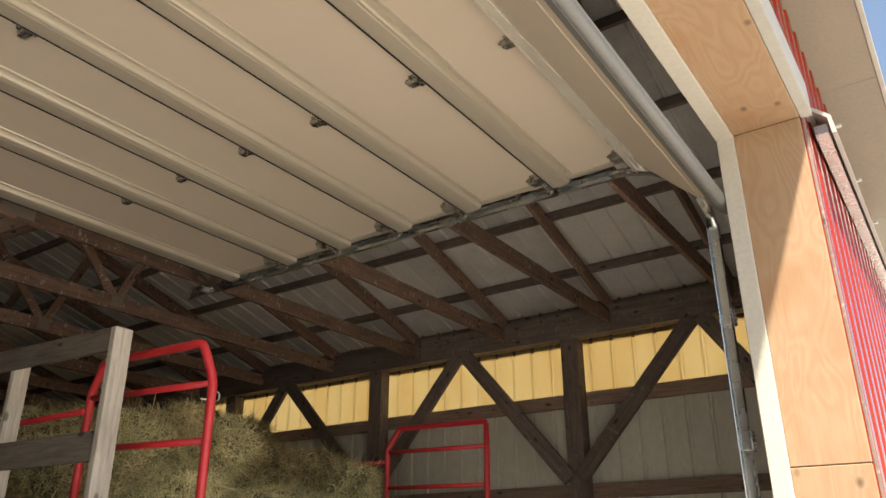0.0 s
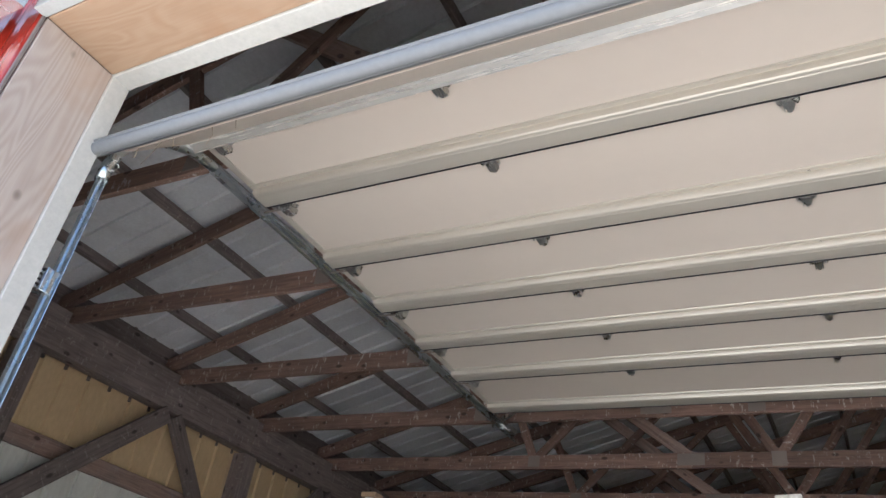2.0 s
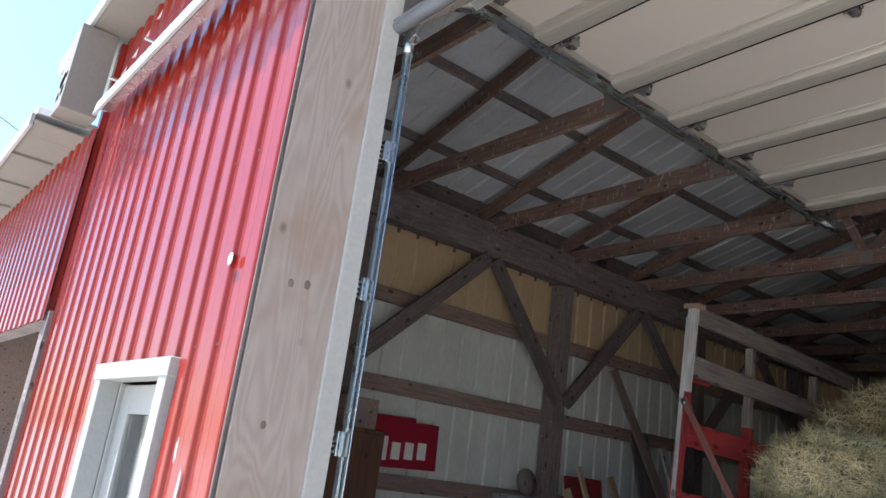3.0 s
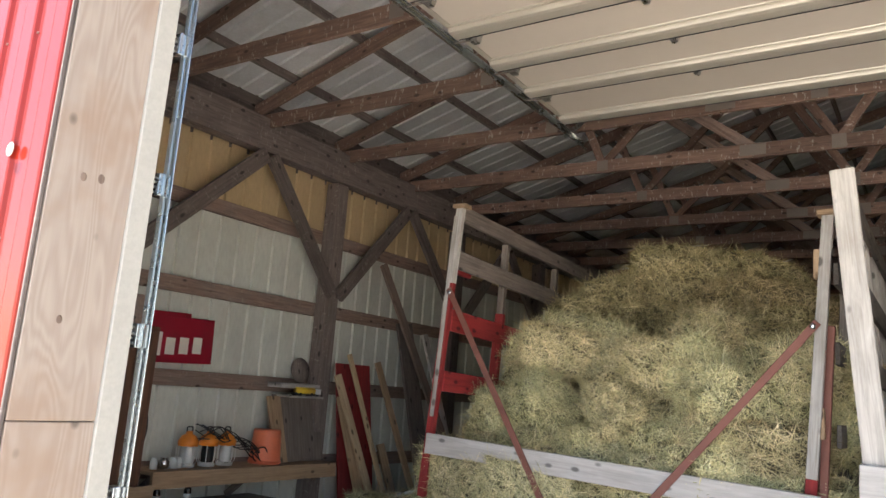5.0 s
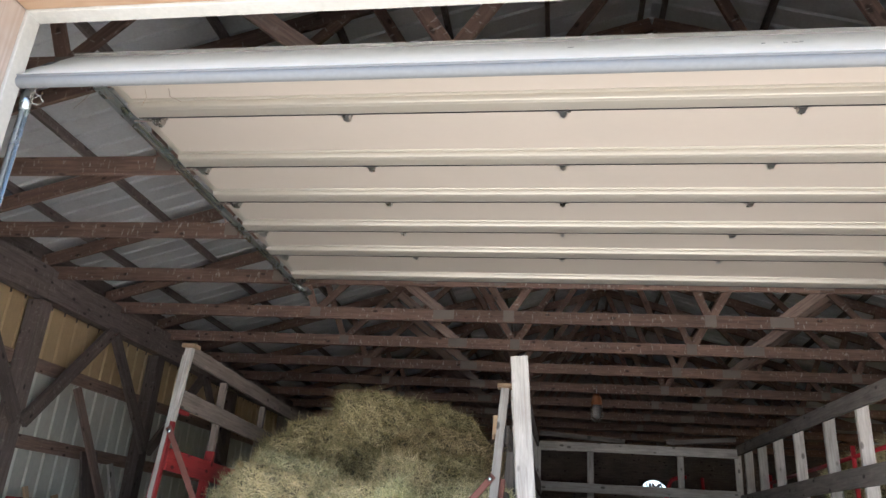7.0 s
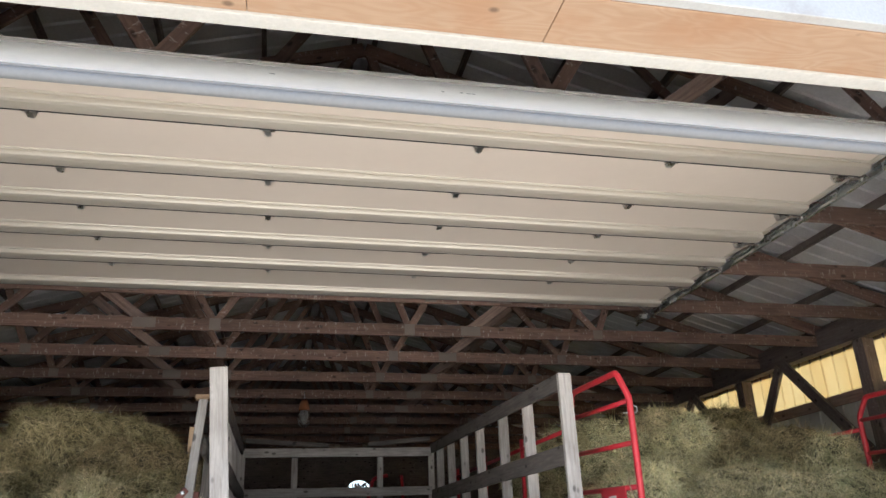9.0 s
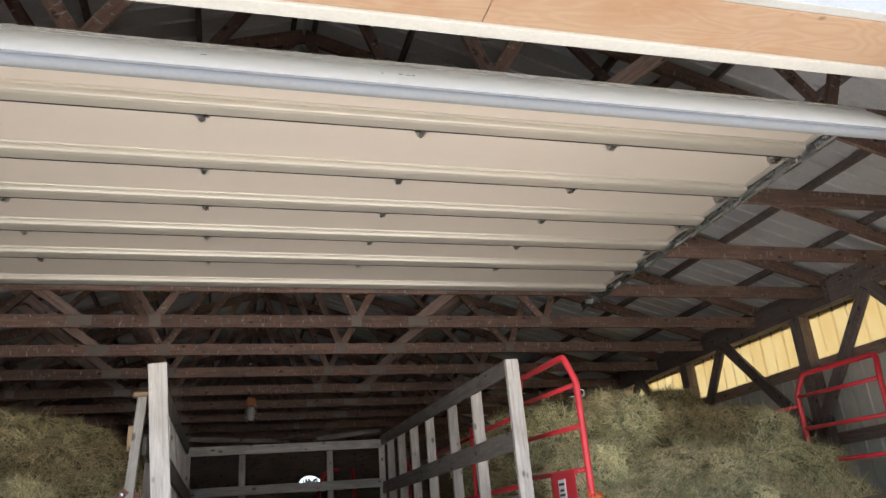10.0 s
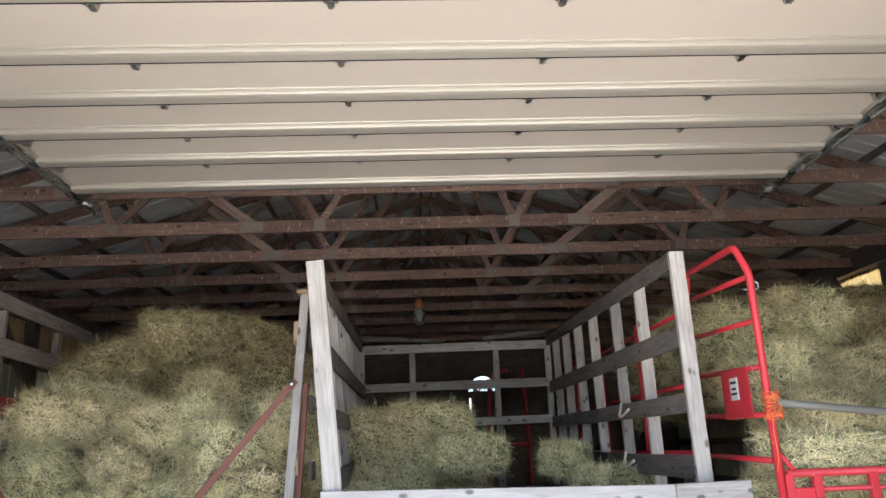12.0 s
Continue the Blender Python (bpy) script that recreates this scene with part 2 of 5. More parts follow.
# Browned hay, its tones also darkened to paint shade high on the heaps.
MAT["hay_brown_dim"] = hay_like("browned hay blades darkened for shade", [(0.07, 0.055, 0.028), (0.40, 0.345, 0.195), (0.20, 0.18, 0.095), (0.52, 0.45, 0.27), (0.25, 0.235, 0.125), (0.78, 0.69, 0.47), (0.15, 0.13, 0.07)])
# Bale core near black: the shade between blades is put into its colour.
MAT["hay_core_shade"] = hay_like("bale core in gap-shade colour", [(0.06, 0.055, 0.03), (0.06, 0.055, 0.03)])
MAT["track"] = coated("dull galvanised track", (0.52, 0.55, 0.56), 0.24, 0.95, dirt_amount=0.35, dirt_scale=4)
# Left strip's fibreglass as opaque tan, painted as if no daylight came through.
MAT["tan_panel"] = coated("fibreglass strip in flat unlit tan", (0.56, 0.41, 0.23), 0.55, dirt=(0.3, 0.2, 0.1), dirt_amount=0.35, dirt_scale=1.6, stretch=(1, 1, 0.4))
MAT["knot"] = wood("brown knot wood", (0.27, 0.195, 0.155), (0.16, 0.11, 0.085), knots=False)
# Hanging lamp's plastics: the shade deep in the barn is in their colour.
MAT["dusty_orange"] = coated("orange plastic darkened for shade", (0.36, 0.13, 0.05), 0.6, dirt_amount=0.5, dirt_scale=8)
MAT["dusty_white"] = coated("white plastic darkened for shade", (0.34, 0.33, 0.31), 0.6, dirt_amount=0.5, dirt_scale=8)
MAT["plate"] = coated("dull tin truss plate", (0.24, 0.20, 0.17), 0.6, 0.3, dirt_amount=0.5, dirt_scale=8)


def ground_mat():
    m, n, l, b = shader("packed gravel", 0.95)
    mp, _ = coords(n, l, (1, 1, 1), 0.0)
    a = noise_node(n, l, mp.outputs[0], 0.35, 6, 0.6)
    c = noise_node(n, l, mp.outputs[0], 22, 6, 0.7)
    base = ramp(n, l, c.outputs[0], [(0.25, (0.40, 0.375, 0.335)), (0.75, (0.64, 0.61, 0.555))]).outputs[0]
    f = ramp(n, l, a.outputs[0], [(0.45, (0, 0, 0)), (0.65, (0.6,) * 3)]).outputs[0]
    l.new(mixed(n, l, f, base, (0.46, 0.42, 0.35)), b.inputs["Base Color"])
    bump(n, l, b, c.outputs[0], 0.6, 0.02)
    return m


def translucent_mat():
    """Fibreglass panel: lets the daylight through, yellowed."""
    m, n, l, b = shader("yellowed fibreglass panel", 0.5)
    mp, _ = coords(n, l, (1, 1, 0.4), 3.0)
    a = noise_node(n, l, mp.outputs[0], 1.8, 6, 0.65)
    col = ramp(n, l, a.outputs[0], [(0.3, (0.88, 0.70, 0.40)), (0.7, (0.96, 0.84, 0.56))]).outputs[0]
    t = n.new("ShaderNodeBsdfTranslucent")
    mx = n.new("ShaderNodeMixShader")
    mx.inputs[0].default_value = 0.72
    l.new(col, t.inputs[0])
    l.new(mixed(n, l, 0.8, col, (0.30, 0.21, 0.10)), b.inputs["Base Color"])
    l.new(b.outputs[0], mx.inputs[1])
    l.new(t.outputs[0], mx.inputs[2])
    l.new(mx.outputs[0], n["Material Output"].inputs[0])
    return m


def glass_mat():
    m, n, l, b = shader("clear glass", 0.05)
    b.inputs["Transmission Weight"].default_value = 1.0
    b.inputs["Base Color"].default_value = (0.9, 0.93, 0.92, 1)
    return m


MAT["gravel"], MAT["fibreglass"], MAT["glass"] = ground_mat(), translucent_mat(), glass_mat()


# ---- builders ----
def mesh_of(name, bm, mat):
    me = bpy.data.meshes.new(name)
    bmesh.ops.recalc_face_normals(bm, faces=bm.faces)
    bm.to_mesh(me)
    bm.free()
    for k in (mat if isinstance(mat, (list, tuple)) else [mat]):
        me.materials.append(MAT[k])
    return me


def put(ob, m, parent):
    """Places ob at the world pose m, under its parent if it has one."""
    if parent:
        ob.parent = parent
        ob.matrix_basis = place_of(parent).inverted() @ m
    else:
        ob.matrix_basis = m
    return ob


def place_of(ob):
    return place_of(ob.parent) @ ob.matrix_basis if ob.parent else ob.matrix_basis.copy()


def part(name, bm, mat, parent=None, label="", m=None):
    ob = new(name, mesh_of(name, bm, mat))
    put(ob, m or Matrix(), parent)
    if label:
        ob["label"] = label
    return ob


def thing(name, at, label, category, group="", kind=""):
    e = new(name)
    e.empty_display_size = 0.2
    e.matrix_basis = Matrix.Translation(at)
    return tagged(e, label, category, group, kind)


def block(sx, sy, sz, bevel=0.004, warp=0.0, cuts=0):
    bm = bmesh.new()
    bmesh.ops.create_cube(bm, size=1)
    for v in bm.verts:
        v.co = Vector((v.co.x * sx, v.co.y * sy, v.co.z * sz))
    if cuts:
        bmesh.ops.subdivide_edges(bm, edges=[e for e in bm.edges if abs(e.verts[0].co.x - e.verts[1].co.x) > 1e-6], cuts=cuts)
    if bevel:
        bmesh.ops.bevel(bm, geom=list(bm.edges), offset=min(bevel, 0.3 * min(sx, sy, sz)), segments=1, affect="EDGES", clamp_overlap=True) if not cuts else None
    if warp:
        s = random.random() * 50
        for v in bm.verts:
            v.co += Vector((0, noise.noise((v.co.x * 0.7, s, 0)), noise.noise((v.co.x * 0.7, 0, s)))) * warp
    return bm


def along(p0, p1, up=(0, 0, 1), roll=0.0):
    """The pose whose x runs from p0 to p1, at the middle, with z near up."""
    p0, p1 = Vector(p0), Vector(p1)
    x = (p1 - p0).normalized()
    u = Vector(up)
    if abs(x.dot(u)) > 0.98:
        u = Vector((0, 1, 0))
    y = u.cross(x).normalized()
    z = x.cross(y)
    r = Matrix((x, y, z)).transposed().to_4x4()
    return Matrix.Translation((p0 + p1) / 2) @ r @ Matrix.Rotation(radians(roll), 4, "X")


def board(name, p0, p1, wide, deep, mat, parent=None, label="", up=(0, 0, 1), bevel=0.004, roll=0.0, warp=0.0):
    """A straight piece from p0 to p1; deep is measured towards up, wide across."""
    n = (Vector(p1) - Vector(p0)).length
    return part(name, block(n, wide, deep, bevel, warp, 6 if warp else 0), mat, parent, label, along(p0, p1, up, roll))


def lone(ob, label, category, group="", kind=""):
    return tagged(ob, label, category, group, kind)


def box(name, x0, x1, y0, y1, z0, z1, mat, parent=None, label="", bevel=0.003, grain="x"):
    """A box in the world's axes whose own x lies along the grain."""
    s = {"x": x1 - x0, "y": y1 - y0, "z": z1 - z0}
    c = Vector(((x0 + x1) / 2, (y0 + y1) / 2, (z0 + z1) / 2))
    if grain == "x":
        return part(name, block(s["x"], s["y"], s["z"], bevel), mat, parent, label, Matrix.Translation(c))
    if grain == "y":
        return part(name, block(s["y"], s["x"], s["z"], bevel), mat, parent, label, Matrix.Translation(c) @ pose(0, 0, 0, 0, 0, 90))
    return part(name, block(s["z"], s["y"], s["x"], bevel), mat, parent, label, Matrix.Translation(c) @ pose(0, 0, 0, 0, -90, 0))


def extrude(profile, length, close=True):
    """A profile of (y, z) points drawn out along x, centred."""
    bm = bmesh.new()
    rings = [[bm.verts.new((x, y, z)) for y, z in profile] for x in (-length / 2, length / 2)]
    n = len(profile)
    for k in range(n if close else n - 1):
        bm.faces.new((rings[0][k], rings[0][(k + 1) % n], rings[1][(k + 1) % n], rings[1][k]))
    if close:
        bm.faces.new(rings[0][::-1])
        bm.faces.new(rings[1])
    return bm


def strip(points, thick):
    """An open profile given thickness, as a closed loop of (y, z) points."""
    up, low = [], []
    for k, p in enumerate(points):
        a, b = Vector(points[max(k - 1, 0)]), Vector(points[min(k + 1, len(points) - 1)])
        d = (b - a).normalized()
        q = Vector((-d.y, d.x)) * thick / 2
        up.append(tuple(Vector(p) + q))
        low.append(tuple(Vector(p) - q))
    return up + low[::-1]


def tube(points, radius, sides=10):
    """A round tube through the points."""
    bm = bmesh.new()
    pts = [Vector(p) for p in points]
    rings = []
    for k, p in enumerate(pts):
        d = (pts[min(k + 1, len(pts) - 1)] - pts[max(k - 1, 0)]).normalized()
        u = d.cross(Vector((0.13, 0.21, 0.97)))
        if u.length < 0.1:
            u = d.cross(Vector((1, 0, 0)))
        u.normalize()
        w = d.cross(u)
        rings.append([bm.verts.new(p + (u * math.cos(a) + w * math.sin(a)) * radius) for a in (math.tau * i / sides for i in range(sides))])
    for a, b in zip(rings, rings[1:]):
        for i in range(sides):
            f = bm.faces.new((a[i], a[(i + 1) % sides], b[(i + 1) % sides], b[i]))
            f.smooth = True
    bm.faces.new(rings[0])
    bm.faces.new(rings[-1][::-1])
    return bm


def lathe(profile, sides=20):
    """A turned body from (radius, z) points."""
    bm = bmesh.new()
    rings = [[bm.verts.new((r * math.cos(math.tau * i / sides), r * math.sin(math.tau * i / sides), z)) for i in range(sides)] for r, z in profile]
    for a, b in zip(rings, rings[1:]):
        for i in range(sides):
            bm.faces.new((a[i], a[(i + 1) % sides], b[(i + 1) % sides], b[i])).smooth = True
    bm.faces.new(rings[0][::-1])
    bm.faces.new(rings[-1])
    return bm


def bent(points, bend=0.1, steps=5):
    """The points with their corners rounded."""
    pts, out = [Vector(p) for p in points], []
    for k, p in enumerate(pts):
        if k in (0, len(pts) - 1):
            out.append(p)
            continue
        a, b = p + (pts[k - 1] - p).normalized() * bend, p + (pts[k + 1] - p).normalized() * bend
        for s in range(steps + 1):
            t = s / steps
            out.append(a * (1 - t) ** 2 + p * 2 * t * (1 - t) + b * t * t)
    return out


def ribbed(width, height, pitch=0.2286, depth=0.019, wide=False):
    """A ribbed steel sheet in x and z, ribs towards -y, 1 mm thick."""
    prof, x = [], -width / 2
    while x < width / 2 - 0.01:
        e = min(x + pitch, width / 2)
        if wide:
            prof += [(x, 0), (x + 0.010, -0.003), (x + 0.024, -0.014), (x + 0.034, -0.017), (x + 0.112, -0.017), (x + 0.122, -0.014), (x + 0.136, -0.003), (x + 0.146, 0)]
        else:
            prof += [(x, 0), (x + 0.012, -depth), (x + 0.032, -depth), (x + 0.044, 0)]
        x = e
    prof.append((width / 2, 0))
    loop = prof + [(a, b + 0.0015) for a, b in reversed(prof)]
    bm = bmesh.new()
    rings = [[bm.verts.new((a, b, z)) for a, b in loop] for z in (-height / 2, height / 2)]
    n = len(loop)
    for k in range(n):
        bm.faces.new((rings[0][k], rings[0][(k + 1) % n], rings[1][(k + 1) % n], rings[1][k]))
    return bm


# ---- ground and shell ----
FLOOR = -0.12


def ground():
    bm = bmesh.new()
    n = 60
    grid = {}
    for i in range(n + 1):
        for j in range(n + 1):
            u, v = (i / n * 2 - 1), (j / n * 2 - 1)
            x, y = 600 * u * abs(u) ** 2, 600 * v * abs(v) ** 2
            grid[i, j] = bm.verts.new((x, y, FLOOR + 0.03 * noise.noise((x * 0.4, y * 0.4, 0)) - 0.03))
    for i in range(n):
        for j in range(n):
            bm.faces.new((grid[i, j], grid[i + 1, j], grid[i + 1, j + 1], grid[i, j + 1]))
    return tagged(part("ground", bm, "gravel"), "tan packed gravel yard and barn floor", "ground", kind="structure")


ground()

X0, X1, HEAD = -2.945, 3.15, 3.75
Y_OUT, Y_IN = -0.65, -0.25


SKEW = Matrix.Translation((X1, 0, 0)) @ pose(0, 0, 0, 0, 0, -0.42) @ Matrix.Translation((-X1, 0, 0))


def front_wall():
    w = thing("wall_front", (0, Y_OUT, FLOOR), "red ribbed steel barn front with plywood-lined door opening", "wall", kind="structure")
    # core of the wall
    for a, b, z0, z1 in ((-3.56, X0 - 0.02, FLOOR, HEAD), (-4.64, -3.56, 1.91, HEAD), (-6.45, -4.64, FLOOR, HEAD), (X1 + 0.02, 6.75, FLOOR, HEAD), (-6.45, 6.75, HEAD + 0.025, 4.60)):
        box("wall_core", a, b, -0.645, -0.27, z0, z1, "frame", w)
    # red sheets
    for a, b, z0, z1 in ((-3.56, X0 - 0.015, FLOOR, 4.58), (-4.64, -3.56, 1.91, 4.58), (-5.55, -4.64, FLOOR, 4.58), (-6.46, -5.55, FLOOR, 4.58), (3.16, 4.07, FLOOR, 4.58), (4.07, 4.98, FLOOR, 4.58), (4.98, 5.89, FLOOR, 4.58), (5.89, 6.8, FLOOR, 4.58)):
        part("siding_panel", ribbed(b - a, z1 - z0, wide=True), "siding_red", w, "", Matrix.Translation(((a + b) / 2, -0.652, (z0 + z1) / 2)))
    for k in range(7):
        a = X0 - 0.015 + k * 0.878
        part("siding_panel", ribbed(0.878, 0.64, wide=True), "siding_red", w, "", Matrix.Translation((a + 0.439, -0.652, 4.26)))
    # red corner trim, and dark strips added as the opening's edge shadow lines
    box("corner_trim", -6.54, -6.44, -0.70, -0.6, 2.3, 4.56, "siding_red", w, grain="z")
    box("edge_trim", X0 - 0.018, X0 - 0.004, -0.668, -0.653, FLOOR, HEAD, "frame", w, grain="z")
    box("edge_trim", X1 + 0.019, X1 + 0.03, -0.668, -0.653, FLOOR, HEAD, "frame", w, grain="z")
    box("drip_trim", X0 - 0.02, X1 + 0.03, -0.705, -0.652, HEAD + 0.004, 3.94, "rail", w, "white painted head board, peeling")
    # plywood lining
    for z0, z1 in ((FLOOR, 1.325), (1.329, HEAD)):
        box("plywood_lining", X0 - 0.018, X0, Y_OUT, -0.335, z0, z1, "ply_old", w, "grey-brown weathered plywood", grain="z")
    for z0, z1 in ((FLOOR, 2.105), (2.109, HEAD)):
        box("plywood_lining", X1, X1 + 0.018, Y_OUT, -0.335, z0, z1, "ply_new", w, "orange new plywood", grain="z")
    for a, b in ((X0, -0.60), (-0.597, 0.70), (0.703, X1)):
        box("plywood_lining", a, b, Y_OUT, -0.335, HEAD, HEAD + 0.018, "ply_new", w, "orange new plywood with knots")
    # white stops
    box("door_stop", X0 - 0.02, X0 + 0.014, -0.335, Y_IN, FLOOR, HEAD - 0.0, "white_trim", w, grain="z")
    box("door_stop", X1 - 0.014, X1 + 0.02, -0.335, Y_IN, FLOOR, HEAD - 0.0, "white_trim", w, grain="z")
    box("door_stop", X0 - 0.02, X1 + 0.02, -0.335, Y_IN, HEAD - 0.014, HEAD + 0.06, "white_trim", w)
    # screws along the sheets
    bm = bmesh.new()
    for z in (0.35, 1.15, 1.95, 2.75, 3.5):
        x = -6.4
        while x < X0 - 0.03:
            if not (-4.7 < x < -3.5 and z < 2.0):
                bmesh.ops.create_icosphere(bm, subdivisions=1, radius=0.008, matrix=Matrix.Translation((x, -0.654, z)))
            x += 0.2286
    part("screws", bm, "rust", w, "small dark screw heads")
    bm = lathe([(0.028, 0), (0.022, 0.002), (0.008, 0.004)], 10)
    part("bird_dropping", bm, "white_trim", w, "small white bird dropping", Matrix.Translation((-3.20, -0.677, 2.28)) @ pose(0, 0, 0, 90, 0, 0))
    # scrapes in the red paint and knots in the old plywood
    rng = random.Random(3)
    for x, z, h in ((-3.33, 1.55, 0.10), (-3.24, 1.40, 0.17), (-3.20, 1.2, 0.08), (-3.42, 1.05, 0.12)):
        bm = bmesh.new()
        ring = [bm.verts.new((0.013 * math.cos(a) * rng.uniform(0.5, 1.3), 0, h / 2 * math.sin(a) * rng.uniform(0.8, 1.1))) for a in (math.tau * i / 12 for i in range(12))]
        top = [bm.verts.new((v.co.x * 0.8, -0.0012, v.co.z * 0.9)) for v in ring]
        bm.faces.new(top)
        for i in range(12):
            bm.faces.new((ring[i], ring[(i + 1) % 12], top[(i + 1) % 12], top[i]))
        part("paint_scrape", bm, "rail", w, "pale scrape in the paint", Matrix.Translation((x, -0.6762, z)))
    for y, z, r in ((-0.528, 2.192, 0.022), (-0.46, 2.202, 0.024), (-0.53, 1.675, 0.02)):
        part("knot", lathe([(r * 0.8, 0), (r * 0.6, 0.001), (r * 0.25, 0.0016)], 12), "knot", w, "dark knot in the plywood", Matrix.Translation((X0 - 0.0005, y, z)) @ pose(0, 0, 0, 0, 90, 0) @ Matrix.Diagonal((1.1, 0.8, 1, 1)))
    # gable above the head
    bm = bmesh.new()
    tri = [(-6.5, 3.94), (6.9, 3.94), (6.9, 4.25), (0.25, 6.25), (-6.5, 4.25)]
    a = [bm.verts.new((x, -0.42, z)) for x, z in tri]
    b = [bm.verts.new((x, -0.34, z)) for x, z in tri]
    bm.faces.new(a), bm.faces.new(b[::-1])
    for k in range(5):
        bm.faces.new((a[k], a[(k + 1) % 5], b[(k + 1) % 5], b[k]))
    part("gable_boards", bm, "frame", w)
    w.matrix_basis = SKEW @ w.matrix_basis
    return w


front_wall()


def eave():
    e = thing("eave", (0, -0.85, 4.6), "weathered grey soffit and white fascia along the barn front", "eave", kind="structure")
    turn = Matrix.Translation((0, -0.945, 0)) @ pose(0, 0, 0, 0, 0, -0.75) @ Matrix.Translation((0, 0.945, 0))
    x = -7.6
    while x < 7.2:
        part("soffit_board", block(2.4, 0.46, 0.016), "soffit", e, "", turn @ Matrix.Translation((x + 1.2, -0.72, 4.60)))
        x += 2.404
    part("fascia", block(15.0, 0.03, 0.14), "rail", e, "", turn @ Matrix.Translation((-0.1, -0.965, 4.655)))
    # lower soffit of the wing
    x = -15.0
    while x < -6.8:
        box("soffit_board", x, min(x + 1.98, -6.7), -1.03, -0.645, 3.78, 3.795, "soffit", e)
        x += 1.985
    box("fascia", -15, -6.75, -1.06, -1.032, 3.755, 3.86, "rail", e)
    for k in range(8):
        box("nailing_strip", -14.7 + k, -14.63 + k, -1.03, -0.70, 3.755, 3.779, "soffit", e, grain="y")
    blk = box("end_block", -6.72, -6.42, -0.94, -0.67, 3.86, 4.58, "soffit", e, "pale block with dark peeling paint")
    rng = random.Random(5)
    for x, z, rad in ((-6.60, 4.12, 0.07), (-6.52, 4.04, 0.05), (-6.64, 4.00, 0.045), (-6.50, 4.16, 0.035)):
        bm = bmesh.new()
        bm.faces.new([bm.verts.new((rad * rng.uniform(0.5, 1.2) * math.cos(i * 0.698), 0, rad * rng.uniform(0.5, 1.3) * math.sin(i * 0.698))) for i in range(9)])
        bmesh.ops.solidify(bm, geom=list(bm.faces), thickness=0.002)
        part("peeled_patch", bm, "frame", blk, "dark patch of bare weathered wood", Matrix.Translation((x, -0.942, z)))


eave()


def track_cover(x0, x1, name="track_cover"):
    """The cover of the old sliding door's track."""
    t = thing(name, ((x0 + x1) / 2, -0.7, 3.7), "weathered white sliding door track cover with peeling paint", "door track", "track covers")
    prof = [(-0.66, 3.87), (-0.70, 3.87), (-0.775, 3.80), (-0.785, 3.70), (-0.765, 3.70), (-0.757, 3.79), (-0.695, 3.85), (-0.66, 3.85)]
    part("cover", extrude([(y + 0.7, z - 3.7) for y, z in prof], x1 - x0), "rail", t, "", Matrix.Translation(((x0 + x1) / 2, -0.7, 3.7)))
    x = x0 + 0.3
    while x < x1:
        part("bracket", block(0.03, 0.13, 0.012, 0.002), "hinge", t, "", Matrix.Translation((x, -0.73, 3.885)))
        x += 0.75
    part("rail", extrude([(-0.03, 0), (0.03, 0), (0.03, 0.05), (-0.03, 0.05)], x1 - x0 - 0.1), "galv", t, "", Matrix.Translation(((x0 + x1) / 2, -0.715, 3.735)))


track_cover(-5.95, -2.93)
track_cover(3.3, 6.6)


def wing():
    """The open-fronted wing beside the barn."""
    w = thing("wall_wing", (-10, Y_OUT, 2.35), "red ribbed steel wing wall above an open bay", "wall", kind="structure")
    x = -15.0
    while x < -6.5:
        b = min(x + 0.9144, -6.45)
        part("siding_panel", ribbed(b - x, 1.50, wide=True), "siding_red", w, "", Matrix.Translation(((x + b) / 2, -0.652, 3.03)))
        x = b
    box("bay_header", -15, -6.45, -0.645, -0.5, 2.28, 2.46, "frame", w)
    box("inner_wall", -15, -6.5, 6.6, 6.7, FLOOR, 3.865, "frame", w)
    # end and far walls are unseen, added to shade the barn's left strip
    box("end_wall", -15.1, -15.0, -0.6, 17, FLOOR, 3.865, "girt", w)
    box("far_wall", -15, -6.3, 16.9, 17, FLOOR, 3.865, "girt", w)
    box("post", -6.5, -6.35, -0.63, -0.48, FLOOR, 2.35, "frame", w, grain="z")
    box("wing_roof", -15.1, -6.74, -1.03, 17, 3.865, 3.925, "roof_steel", w)
    lamp = thing("tube_lamp", (-8.6, 0.4, 2.62), "white fluorescent tube fixture under the wing roof", "lamp")
    part("tube", tube([(-9.3, 0.4, 2.6), (-7.9, 0.4, 2.6)], 0.025), "white_plastic", lamp)
    part("housing", block(1.45, 0.09, 0.05), "white_plastic", lamp, "", Matrix.Translation((-8.6, 0.4, 2.66)))
    for x in (-9.2, -8.0):
        part("hanger", tube([(x, 0.4, 2.67), (x, 0.4, 3.865)], 0.006, 6), "hinge", lamp)


wing()


